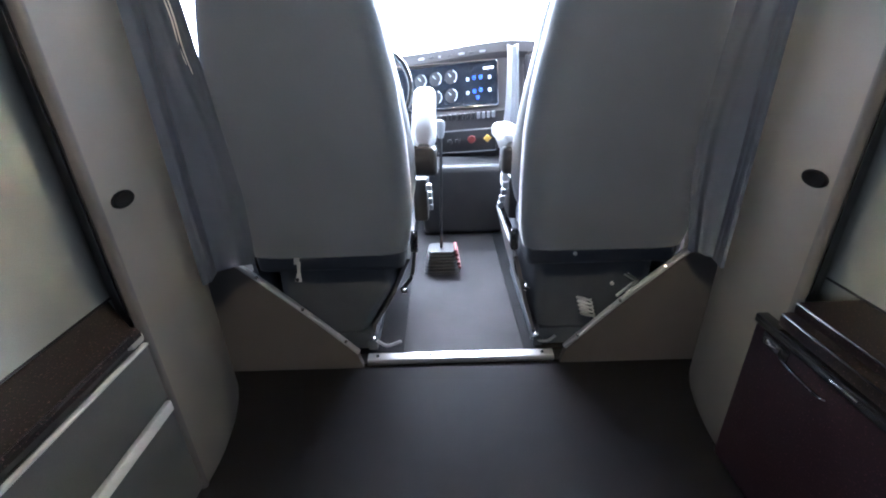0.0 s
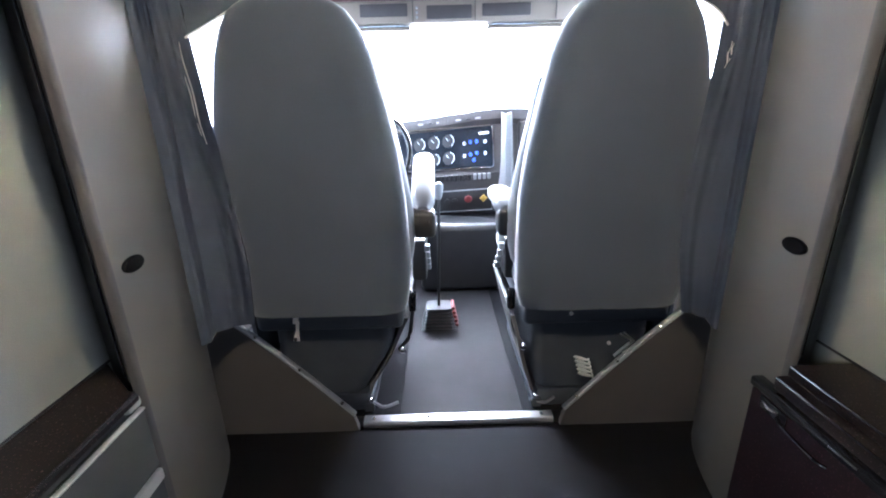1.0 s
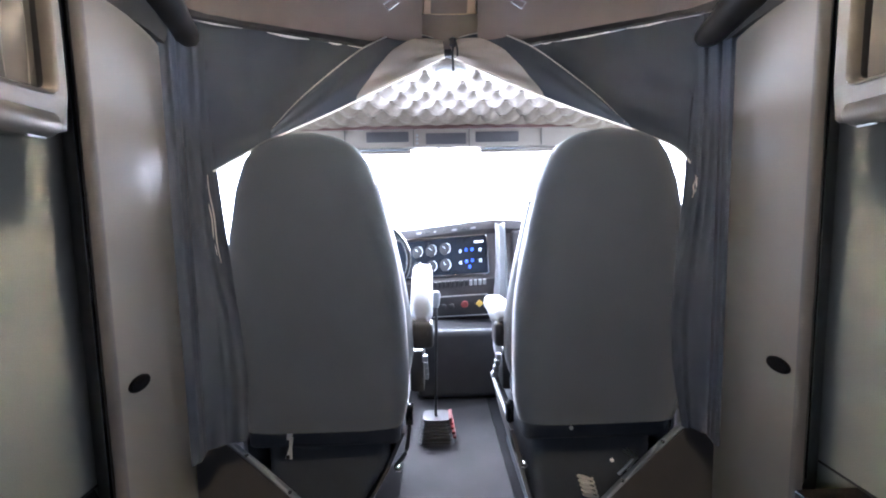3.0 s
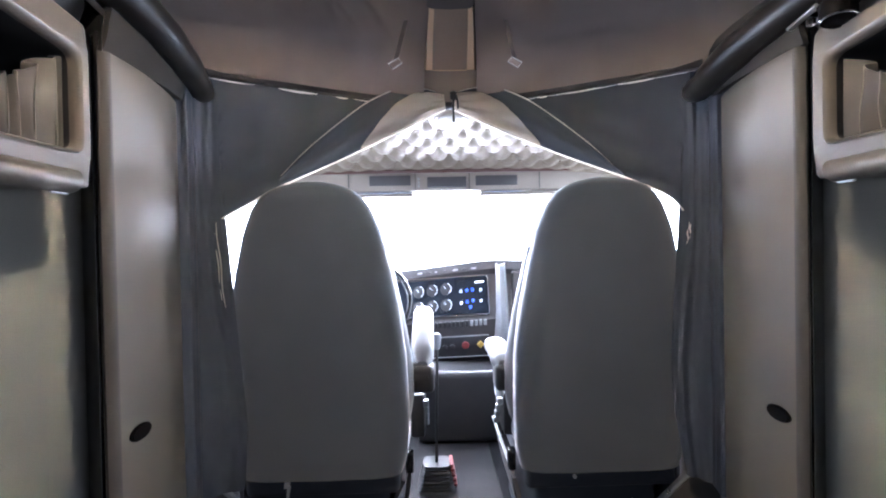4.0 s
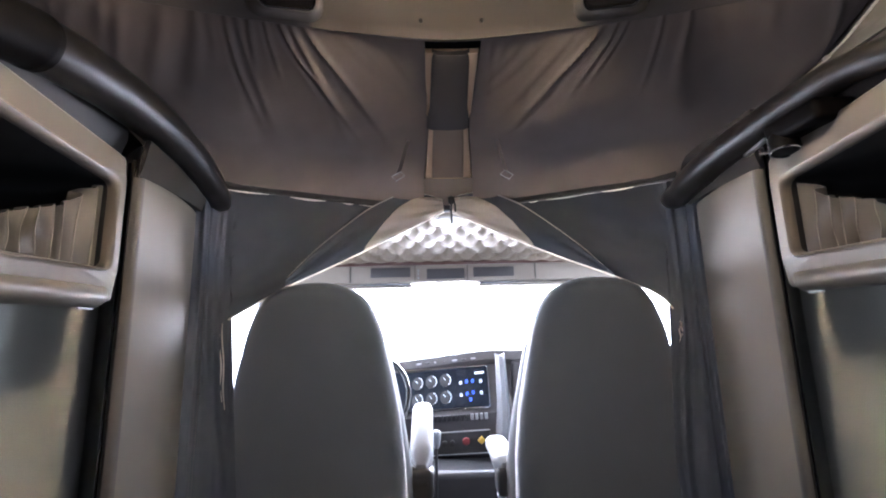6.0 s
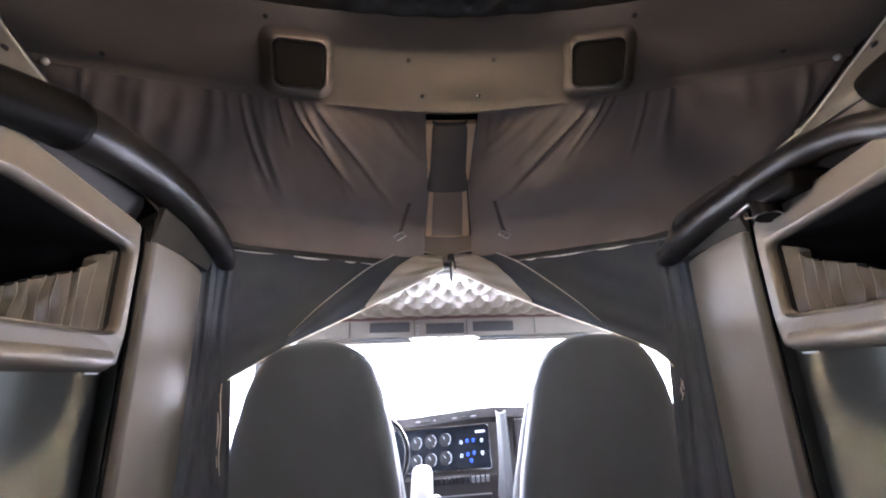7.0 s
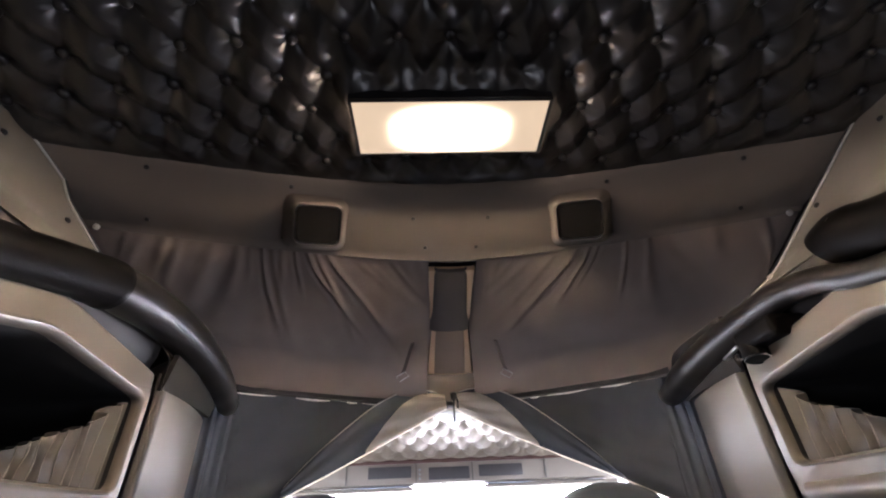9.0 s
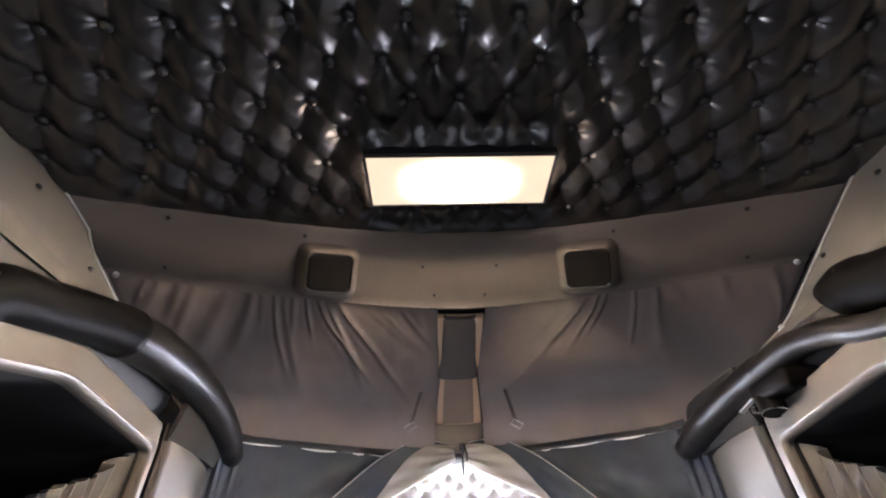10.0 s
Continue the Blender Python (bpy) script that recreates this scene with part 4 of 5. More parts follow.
# ---------------------------------------------------------------- cubbies
def resample(poly, corner, n):
    """A closed outline with rounded corners, n points evenly by length; poly holds (y, z)."""
    pts = []
    m = len(poly)
    for i in range(m):
        p, a, b = Vector(poly[i]), Vector(poly[i - 1]), Vector(poly[(i + 1) % m])
        da, db = (a - p), (b - p)
        c = min(corner, da.length * 0.45, db.length * 0.45)
        a2, b2 = p + da.normalized() * c, p + db.normalized() * c
        for k in range(7):
            t = k / 6
            pts.append(a2 * (1 - t) ** 2 + p * 2 * t * (1 - t) + b2 * t * t)
    d = [0.0]
    for i in range(len(pts)):
        d.append(d[-1] + (pts[(i + 1) % len(pts)] - pts[i]).length)
    out = []
    for k in range(n):
        t = k / n * d[-1]
        i = max(j for j in range(len(pts)) if d[j] <= t)
        f = (t - d[i]) / max(d[i + 1] - d[i], 1e-9)
        out.append(pts[i].lerp(pts[(i + 1) % len(pts)], f))
    return out


def cubby(s):
    zoff = 0.0 if s < 0 else -0.014
    yoff = -0.009 if s < 0 else 0.011
    c = thing("storage_cubby", (s * 0.80, -0.07, 1.20), "beige moulded storage cubby with a wide framed opening", "cubby", "storage cubbies")
    outer = [(0.311 + yoff, 1.200), (0.311 + yoff, 1.484 + zoff), (0.012, 1.527 + zoff), (-0.50, 1.42), (-0.50, 1.200)]
    iy = 0.274 if s < 0 else 0.287
    ridge = [(iy + 0.007, 1.256), (iy + 0.007, 1.435 + zoff), (0.004, 1.470 + zoff), (-0.43, 1.37), (-0.43, 1.256)]
    inner = [(iy, 1.262), (iy, 1.425 + zoff), (0.000, 1.459 + zoff), (-0.42, 1.36), (-0.42, 1.262)]
    # both outlines share one angular sampling round the middle, so that the face stays even
    mid = Vector((-0.08, 1.345))

    def by_angle(poly, corner, n):
        pts = resample(poly, corner, 700)
        ang = sorted((math.atan2((p - mid).y * 2.2, (p - mid).x), p.x, p.y) for p in pts)
        a = [q[0] for q in ang]
        out = []
        for k in range(n):
            t = -math.pi + 2 * math.pi * (k + 0.5) / n
            out.append((float(np.interp(t, a, [q[1] for q in ang], period=None)), float(np.interp(t, a, [q[2] for q in ang]))))
        return out
    n = 180
    O, R, I = by_angle(outer, 0.007, n), by_angle(ridge, 0.022, n), by_angle(inner, 0.020, n)

    def shrink(L, f, other):
        return [(a[0] + (b[0] - a[0]) * f, a[1] + (b[1] - a[1]) * f) for a, b in zip(L, other)]
    loops = [(O, 0.95), (O, 0.660), (shrink(O, 0.05, R), 0.653), (shrink(O, 0.14, R), 0.650), (shrink(O, 0.88, R), 0.6505), (shrink(O, 0.96, R), 0.6480),
             (R, 0.6465), (shrink(R, 0.30, I), 0.6475), (shrink(R, 0.65, I), 0.651), (shrink(R, 0.9, I), 0.655), (I, 0.659), (I, 0.666)]
    rows = [[(s * x, p[0], p[1]) for p in L] for L, x in loops]
    part("body", surface(rows, closed_v=True), M_CUBBY, c)
    # inside walls coloured near-black, so that the opening looks dark
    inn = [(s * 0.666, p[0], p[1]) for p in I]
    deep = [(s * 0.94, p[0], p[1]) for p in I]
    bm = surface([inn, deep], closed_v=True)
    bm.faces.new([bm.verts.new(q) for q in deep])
    part("lining", bm, M_DARK, c, "near-black inside walls")
    # rounded lower lip
    lip = [(s * 0.668, y + yoff, 1.212) for y in (0.298, 0.28, 0.1, -0.2, -0.48, -0.5)]
    part("lip", tube(lip, [0.012, 0.026, 0.027, 0.027, 0.026, 0.012], 16, squash=0.85), M_CUBBY, c, "rounded lower lip")
    part("catch", box((s * 0.656, 0.236 + yoff, 1.186), (s * 0.662, 0.268 + yoff, 1.189), 0.001, seg=1), M_METAL, c, "small chrome catch")
    # pleated cloth along the lower front of the opening
    cc = thing("cubby_curtain", (s * 0.672, 0.0, 1.262), "silver grey pleated satin curtain sagging in the cubby", "curtain", "cubby curtains")
    topz = [(-0.42, 1.283), (-0.05, 1.283), (0.046, 1.296), (0.109, 1.328), (0.155, 1.345), (0.205, 1.366), (0.237, 1.397), (0.268, 1.416), (0.29, 1.420)]
    rows = []
    rng = random.Random(3 if s < 0 else 8)
    # knife pleats: each springs from a sharp front edge that wanders as it rises
    edges = [-0.415]
    while edges[-1] < iy - 0.012:
        edges.append(edges[-1] + rng.choice((0.019, 0.025, 0.029, 0.034)))
    edges[-1] = iy - 0.005
    sway = [(rng.uniform(-0.006, 0.006), rng.uniform(0, 6), rng.uniform(-0.003, 0.003), rng.uniform(0, 6)) for _ in edges]
    sway[-1] = (0.0, 0.0, 0.0, 0.0)

    def edge_y(i, v):
        a, p, b, q = sway[i]
        return edges[i] + a * math.sin(3.4 * v + p) + b * math.sin(7 * v + q)
    for i in range(len(edges) - 1):
        fold, jag = rng.uniform(0.018, 0.030), rng.uniform(-0.005, 0.005)
        for k in range(12):
            t = k / 12
            r = []
            for j in range(29):
                v = j / 28
                y0, y1 = edge_y(i, v), edge_y(i + 1, v)
                y = y0 + (y1 - y0) * (t * 1.5 if t < 0.16 else t)
                zt = table(topz, y - (0.0 if s < 0 else 0.020)) + (0.0 if s < 0 else -0.006) + jag * math.sin(math.pi * t) + 0.004 * (1 - t) ** 3
                d = math.sin(t / 0.2 * math.pi / 2) if t < 0.2 else ((1 - t) / 0.8) ** 1.25
                r.append((s * (0.669 + fold * d * (1.1 - 0.3 * v + 0.25 * math.sin(5 * v + 3 * i))), y, 1.256 + (zt - 1.256) * v))
            rows.append(r)
    part("cloth", slab(rows, (s * 0.0015, 0, 0)), M_NET, cc)
    # pale tubes on the nearer pleats paint the sheen of their sharp folds
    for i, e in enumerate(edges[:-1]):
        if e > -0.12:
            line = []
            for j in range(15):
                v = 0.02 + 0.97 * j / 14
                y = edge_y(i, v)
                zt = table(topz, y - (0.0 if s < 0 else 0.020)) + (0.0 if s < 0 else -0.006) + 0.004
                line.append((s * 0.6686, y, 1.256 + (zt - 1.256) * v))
            part("crease", tube(line, [0.0003 + 0.0008 * (0.5 + 0.5 * math.sin(5.1 * j / 14 + 2.3 * i)) for j in range(15)], 6), M_CREASE_SHEEN, cc, "pale line painting the fold's sheen")


for s in (-1, 1):
    cubby(s)

# reading light on the corner beside the cubby
sp = thing("reading_light", (0.62, 0.27, 1.46), "small black reading spotlight on a metal bracket", "lamp")
part("bracket", box((0.618, 0.262, 1.489), (0.630, 0.352, 1.494), 0.001, turn=(0, 0, -14)), M_METAL, sp, "flat metal bracket")
part("mount", box((0.612, 0.150, 1.478), (0.700, 0.275, 1.522), 0.012, seg=3), M_PAD, sp)
part("housing", lathe((0.634, 0.250, 1.484), (-0.10, -0.12, -1), [(0.012, -0.026), (0.021, -0.018), (0.025, 0.0), (0.0265, 0.022), (0.0245, 0.027)], 24), M_PAD, sp)
part("ring", tube([Vector((0.6312, 0.2466, 1.4565)) + Vector((0.0245 * math.cos(a), 0.0245 * math.sin(a), -0.0025 * math.cos(a) - 0.003 * math.sin(a))) for a in [2 * math.pi * k / 24 for k in range(24)]], 0.0014, 6, closed=True), M_CHROME, sp, "thin bright front ring")
part("lens", lathe((0.6312, 0.2466, 1.4575), (-0.10, -0.12, -1), [(0.0225, -0.003), (0.0225, 0.0), (0.012, 0.001), (0.001, 0.0015)], 18), M_PAD, sp, "unlit dark lens")
part("joint", lathe((0.626, 0.292, 1.476), (0, 0, 1), [(0.002, -0.008), (0.008, -0.005), (0.008, 0.005), (0.002, 0.010)], 12), M_CHROME, sp, "chrome joint")

# ---------------------------------------------------------------- left cabinet
cab = thing("cabinet", (-0.72, -0.2, 0), "low grey cabinet with long drawer fronts and pull strips", "cabinet")
part("body", box((-0.786, -1.74, 0.0), (-0.672, 0.346, 0.452), 0.003), M_DRAWER, cab)
for z0, z1, mat in ((0.300, 0.448, M_DRAWER), (0.012, 0.268, M_DRAWER)):
    d = part("drawer", box((-0.672, -0.75, z0), (-0.655, 0.340, z1), 0.004), mat, cab)
    part("pull_strip", box((-0.660, -0.75, z1 - 0.003 if z0 > 0.2 else 0.270), (-0.648, 0.336, z1 + 0.003 if z0 > 0.2 else 0.297), 0.003), M_PALE, d, "pale pull strip")
part("finger_groove", box((-0.674, -0.75, 0.451), (-0.664, 0.30, 0.466)), M_BLACK, cab)
part("end_cap", box((-0.690, 0.304, 0.452), (-0.656, 0.342, 0.474), 0.006), M_LAMINATE, cab, "pale rounded end cap")
rows = []
for y in [-1.74 + 0.09 * k for k in range(23)] + [0.330]:
    e = 0.105 if y > 0.3 else 0.0
    rows.append([(-0.786, y + e, 0.491), (-0.668, y, 0.491), (-0.656, y, 0.488), (-0.651, y, 0.481), (-0.652, y, 0.471), (-0.660, y, 0.4665), (-0.786, y + e, 0.4665)])
wt = thing("worktop", (-0.72, -0.3, 0.467), "dark speckled laminate worktop with rounded front edge", "worktop", "worktops")
part("top", surface(rows, closed_v=True, cap=True), M_COUNTER, wt)
part("edge_bead", tube([(-0.653, y, 0.489) for y in (-1.0, 0.0, 0.30)], 0.0016, 6), M_COUNTER, wt)
part("rear_bead", tube([(-0.783, y, 0.493) for y in (-1.0, 0.0, 0.44)], 0.0026, 6), M_BLACK, wt, "thin black sealing bead")

# ---------------------------------------------------------------- right refrigerator and worktop
fr = thing("refrigerator", (0.70, 0.0, 0), "low dark burgundy refrigerator with a chrome latch and bar handle", "refrigerator")
part("body", box((0.652, -0.55, 0.0), (0.786, 0.410, 0.436), 0.003), M_BLACK, fr)
d = part("door", box((0.630, -0.55, 0.010), (0.652, 0.405, 0.408), 0.006), M_FRIDGE, fr, "dark burgundy speckled door")
part("top_rail", box((0.626, -0.55, 0.411), (0.654, 0.408, 0.432), 0.004), M_GLOSS, fr, "glossy black top rail")
part("latch", box((0.620, 0.318, 0.386), (0.630, 0.362, 0.404), 0.003), M_CHROME, d, "chrome latch")
part("latch_plate", box((0.6265, 0.300, 0.380), (0.6305, 0.372, 0.408), 0.002), M_GLOSS, d)
part("handle", tube(spline([(0.628, 0.318, 0.388), (0.620, 0.305, 0.386), (0.618, 0.26, 0.383), (0.620, 0.215, 0.380), (0.628, 0.202, 0.379)], 20), 0.0034, 8, squash=0.8), M_GLOSS, d, "glossy black bar handle")
part("handle_insert", tube(spline([(0.6162, 0.300, 0.3885), (0.6142, 0.26, 0.3855), (0.6162, 0.220, 0.3825)], 12), 0.0011, 6), M_CHROME, d, "thin chrome handle insert")
part("hinge_strip", tube(spline([(0.6235, 0.205, 0.424), (0.6225, 0.18, 0.426), (0.6235, 0.150, 0.4265)], 10), 0.0025, 6), M_CHROME, fr, "short chrome strip")
rows = []
for y in [-1.74 + 0.09 * k for k in range(23)] + [0.30, 0.352]:
    rows.append([(0.786, y, 0.491), (0.664, y, 0.491), (0.657, y, 0.4895), (0.655, y, 0.486), (0.655, y, 0.470), (0.657, y, 0.4665), (0.642, y, 0.4665), (0.634, y, 0.465), (0.632, y, 0.461), (0.632, y, 0.443), (0.634, y, 0.437), (0.786, y, 0.437)])
wt = thing("worktop", (0.72, -0.3, 0.437), "dark speckled laminate worktop with a stepped front edge", "worktop", "worktops")
part("top", surface(rows, closed_v=True, cap=True), M_COUNTER, wt)
part("edge_bead", tube([(0.6545, y, 0.4885) for y in (-1.0, 0.0, 0.35)], 0.0022, 6), M_GLOSS, wt, "thin glossy black edge bead")
part("edge_bead", tube([(0.6325, y, 0.463) for y in (-1.0, 0.0, 0.35)], 0.0022, 6), M_GLOSS, wt, "thin glossy black edge bead")
part("rear_bead", tube([(0.783, y, 0.493) for y in (-1.0, 0.0, 0.44)], 0.0026, 6), M_BLACK, wt, "thin black sealing bead")

# ---------------------------------------------------------------- cab: seats
BACK = [(0.40, 0.245), (0.46, 0.262), (0.60, 0.268), (0.75, 0.264), (0.90, 0.248), (1.02, 0.226), (1.13, 0.199), (1.20, 0.170), (1.24, 0.140), (1.265, 0.095), (1.277, 0.040)]


def seat(cx, s, name, label):
    """s points from the seat to the gangway."""
    st = thing(name, (cx, 1.05, 0.004), label, "seat", "cab seats")
    # backrest, reclined: its rear skin runs from y 0.86 at the foot to 0.75 at the top
    rows = []
    n = 44
    for k in range(34):
        t = k / 33
        z = 0.40 + 0.877 * (1 - (1 - t) ** 1.6)
        w = table(BACK, z)
        thick = 0.062 * min(1.0, (w / 0.13) ** 0.7)
        yc = 0.868 - 0.066 * (z - 0.40) / 0.87
        r = []
        for j in range(n):
            a = 2 * math.pi * j / n
            ca, sa = math.cos(a), math.sin(a)
            ex = math.copysign(abs(ca) ** 0.42, ca)
            ey = math.copysign(abs(sa) ** 0.62, sa)
            wob = 0.0035 * wave(z * 2 + cx, a, 2.2)
            r.append((cx + (w + wob) * ex, yc + thick * ey + 0.004 * wave(cx + ex, z * 3, 2), z))
        rows.append(r)
    back = part("backrest", surface(rows, closed_v=True, cap=True), M_SEAT, st)
    # welt seams down the rear skin
    for o in (-0.80, 0.80):
        line = []
        for k in range(24):
            z = 0.46 + 0.76 * k / 23
            w = table(BACK, z)
            line.append((cx + o * w, 0.868 - 0.066 * (z - 0.40) / 0.87 - 0.062 * 0.80 * min(1.0, (w / 0.13) ** 0.7), z))
        part("seam", tube(line, 0.0022, 6), M_SEAT, back)
    # dark sheet added to keep the gap beside the seat dim
    part("side_cover", slab([[(cx - s * 0.205, y, 0.03), (cx - s * 0.262, y, 0.20), (cx - s * 0.272, y, 0.36), (cx - s * 0.250, y, 0.47)] for y in (0.89, 1.0, 1.2, 1.40)], (s * 0.012, 0, 0)), M_COVER, st, "added dark outer cover hiding the bright gap")
    # paler vinyl puts the light on the backrest's inner rim into colour
    part("side_wing", tube(spline([(cx + s * 0.230, 0.93, 0.50), (cx + s * 0.238, 0.95, 0.70), (cx + s * 0.190, 0.89, 1.08)], 12), [0.02, 0.034, 0.038, 0.040, 0.040, 0.040, 0.038, 0.036, 0.034, 0.030, 0.026, 0.018], 12), M_ARM, st, "side wing of the backrest, paler for its lit rim")
    part("cushion", box((cx - 0.25, 0.93, 0.40), (cx + 0.25, 1.46, 0.52), 0.05, seg=4), M_SEAT, st)
    part("seat_pan", box((cx - 0.235, 0.842, 0.330), (cx + 0.235, 1.40, 0.425), 0.02, seg=3), M_COVER, st)
    # suspension with its rubber bellows
    # it narrows to its foot on the gangway side
    side = [(0.04, 0.100), (0.08, 0.105), (0.215, 0.190), (0.35, 0.258), (0.41, 0.262)] if s > 0 else [(0.0, 0.176), (0.10, 0.200), (0.22, 0.237), (0.34, 0.272), (0.40, 0.285)]
    foot = side[0][1]
    prof = []
    for k in range(9):
        z = 0.075 + 0.03 * k
        prof += [(0.992, z), (1.0, z + 0.015)]
    rows = []
    for f, z in prof:
        far = min(0.195, table(side, z) - 0.016)
        hx, hy = (0.195 + far) / 2 * f, 0.225 * f
        c = Vector((cx + s * (far - 0.195) / 2, 1.10, z))
        rows.append(rounded_square(c, Vector((1, 0, 0)), Vector((0, 1, 0)), (hx, hy), 0.04, 4))
    part("bellows", surface(rows, closed_v=True, cap=True), M_COVER, st, "dark blue-grey suspension cover")
    part("base", box((min(cx - s * 0.205, cx + s * foot), 0.865, 0.004), (max(cx - s * 0.205, cx + s * foot), 1.38, 0.075), 0.01), M_COVER, st)
    for o in (-s * 0.205, s * foot):
        part("slide_rail", box((cx + o - 0.016, 0.855, 0.006), (cx + o + 0.016, 1.42, 0.042), 0.004), M_COVER, st, "worn grey slide rail")
        for y in (0.872, 1.39):
            part("bolt", lathe((cx + o, y, 0.042), (0, 0, 1), [(0.010, 0), (0.010, 0.007), (0.005, 0.010), (0.001, 0.0105)], 8), M_CHROME, st)
    part("rail_lever", tube(spline([(cx + s * 0.115, 0.86, 0.045), (cx + s * 0.150, 0.855, 0.026), (cx + s * 0.200, 0.865, 0.036)], 10), 0.005, 8), M_TRIM, st, "bent metal slide lever")
    # side cover of the suspension towards the gangway
    part("side_cover", slab([[(cx + s * (table(side, z) + 0.006 * math.sin(z * 14)), y, z) for z in (0.045, 0.08, 0.12, 0.16, 0.215, 0.26, 0.30, 0.34)] for y in (0.90, 1.1, 1.3, 1.40)], (-s * 0.012, 0, 0)), M_KICK, st, "scuffed grey side cover")
    # folding armrest on the gangway side
    x = -0.102 if s > 0 else 0.176
    if s > 0:
        a, b = Vector((x, 0.965, 0.690)), Vector((x, 1.315, 0.822))
    else:
        a, b = Vector((x - 0.005, 0.955, 0.690), ), Vector((x + 0.004, 1.30, 0.680))
    rows = []
    for k in range(15):
        t = k / 14
        e = min(1.0, math.sin(math.pi * min(max(t, 0.02), 0.98)) * 3.2) ** 0.5
        p = a.lerp(b, t) + Vector((0, 0, 0.012 * math.sin(math.pi * t)))
        rows.append([p + Vector((0.040 * e * math.copysign(abs(math.cos(q)) ** 0.7, math.cos(q)), 0, 0.030 * e * math.copysign(abs(math.sin(q)) ** 0.7, math.sin(q)))) for q in [2 * math.pi * j / 20 for j in range(20)]])
    arm = part("armrest", surface(rows, closed_v=True, cap=True), M_ARM, st, "pale grey vinyl armrest")
    part("arm_hinge", lathe((x - s * 0.035, 0.985, 0.655), (s, 0, 0), [(0.030, -0.02), (0.042, -0.01), (0.042, 0.055), (0.030, 0.062)], 18), M_BLACK, arm)
    part("arm_bracket", box((x - 0.036, 0.945, 0.600), (x + 0.040, 1.03, 0.690), 0.016, seg=3), M_BLACK, arm)
    part("control_box", box((x - s * 0.045, 1.0, 0.430), (x + s * 0.005, 1.18, 0.580), 0.012), M_BLACK, st, "black seat control box")
    for k in range(4):
        part("rocker_switch", box((x - 0.006 + s * 0.012 - 0.007, 0.995 + 0.035 * k, 0.54 - 0.035 * k), (x + s * 0.012 + 0.006, 1.015 + 0.035 * k, 0.562 - 0.035 * k), 0.002, seg=1), M_TRIM, st)
    part("belt_stalk", tube(spline([(cx + s * 0.205, 0.96, 0.19), (cx + s * 0.245, 0.93, 0.26), (cx + s * 0.258, 0.95, 0.345)], 10), 0.007, 8), M_ROLL, st)
    part("belt_buckle", box((cx + s * 0.246, 0.935, 0.345), (cx + s * 0.272, 0.965, 0.415), 0.005), M_GLOSS, st)
    part("belt_buckle_bolt", lathe((cx + s * 0.222, 0.89, 0.225), (0, -1, 0), [(0.011, -0.004), (0.011, 0.004), (0.004, 0.008), (0.001, 0.008)], 10), M_CHROME, st)
    return st


driver = seat(-0.408, 1, "driver_seat", "high-backed dark grey cloth driver seat on air suspension")
passenger = seat(0.447, -1, "passenger_seat", "high-backed dark grey cloth passenger seat on air suspension")
# small hardware that shows under the seats
part("belt_webbing", slab([[(-0.513 - 0.003 * k, 0.836, 0.424 - 0.020 * k), (-0.496 - 0.003 * k, 0.836, 0.424 - 0.020 * k)] for k in range(4)], (0, 0.002, 0)), M_PALE, driver, "pale belt webbing")
part("belt_anchor", slab([[(-0.512, 0.834, 0.372), (-0.500, 0.834, 0.372)], [(-0.514, 0.834, 0.340), (-0.506, 0.834, 0.340)], [(-0.528, 0.834, 0.305), (-0.507, 0.834, 0.302)]], (0, 0.003, 0)), M_PALE, driver, "bright belt anchor")
part("belt_bolt", lathe((-0.518, 0.832, 0.312), (0, -1, 0), [(0.006, -0.003), (0.006, 0.003), (0.002, 0.005), (0.0005, 0.005)], 8), M_BLACK, driver)
coil = [(0.432 - 0.0045 * t / (2 * math.pi) + 0.025 * math.cos(t), 0.848 + 0.012 * math.sin(t), 0.130 + 0.0155 * t / (2 * math.pi) - 0.007 * math.cos(t)) for t in [k * 0.35 for k in range(90)]]
part("coil_spring", tube(coil, 0.0034, 6), M_PALE, passenger, "bright coil spring")
for k in range(2):
    part("chevron_bracket", tube([(0.527 + 0.010 * k, 0.836, 0.296 + 0.004 * k), (0.565 + 0.008 * k, 0.836, 0.270), (0.528 + 0.012 * k, 0.836, 0.228 - 0.002 * k)], 0.003, 6), M_METAL, passenger, "bent bright wire bracket")
part("guide_rail", tube([(0.512, 0.836, 0.215), (0.558, 0.836, 0.262)], 0.005, 6), M_METAL, passenger)
for p in ((0.362, 0.838, 0.373), (0.492, 0.838, 0.262), (0.607, 0.838, 0.452)):
    part("bolt", lathe(p, (0, -1, 0), [(0.006, -0.003), (0.006, 0.003), (0.002, 0.005), (0.0005, 0.005)], 8), M_PALE, passenger)
part("seat_bracket", box((-0.824, 0.834, 0.395), (-0.814, 0.840, 0.432), 0.002, seg=1), M_METAL, driver)
part("seat_bracket", box((-0.786, 0.834, 0.428), (-0.764, 0.840, 0.437), 0.002, seg=1), M_METAL, driver)

# ---------------------------------------------------------------- gear lever
gl = thing("gear_lever", (-0.055, 1.46, 0.004), "long bent gear lever with a ribbed black boot", "gear lever")
rows = []
for k in range(15):
    f = (1.0 if k % 2 == 0 else 0.88) * (1 - 0.30 * k / 14)
    rows.append(rounded_square(Vector((-0.062, 1.475, 0.006 + 0.105 * k / 14)), Vector((1, 0, 0)), Vector((0, 1, 0)), (0.085 * f, 0.075 * f), 0.025, 4))
part("boot", surface(rows, closed_v=True, cap=True), M_BLACK, gl, "ribbed black rubber boot")
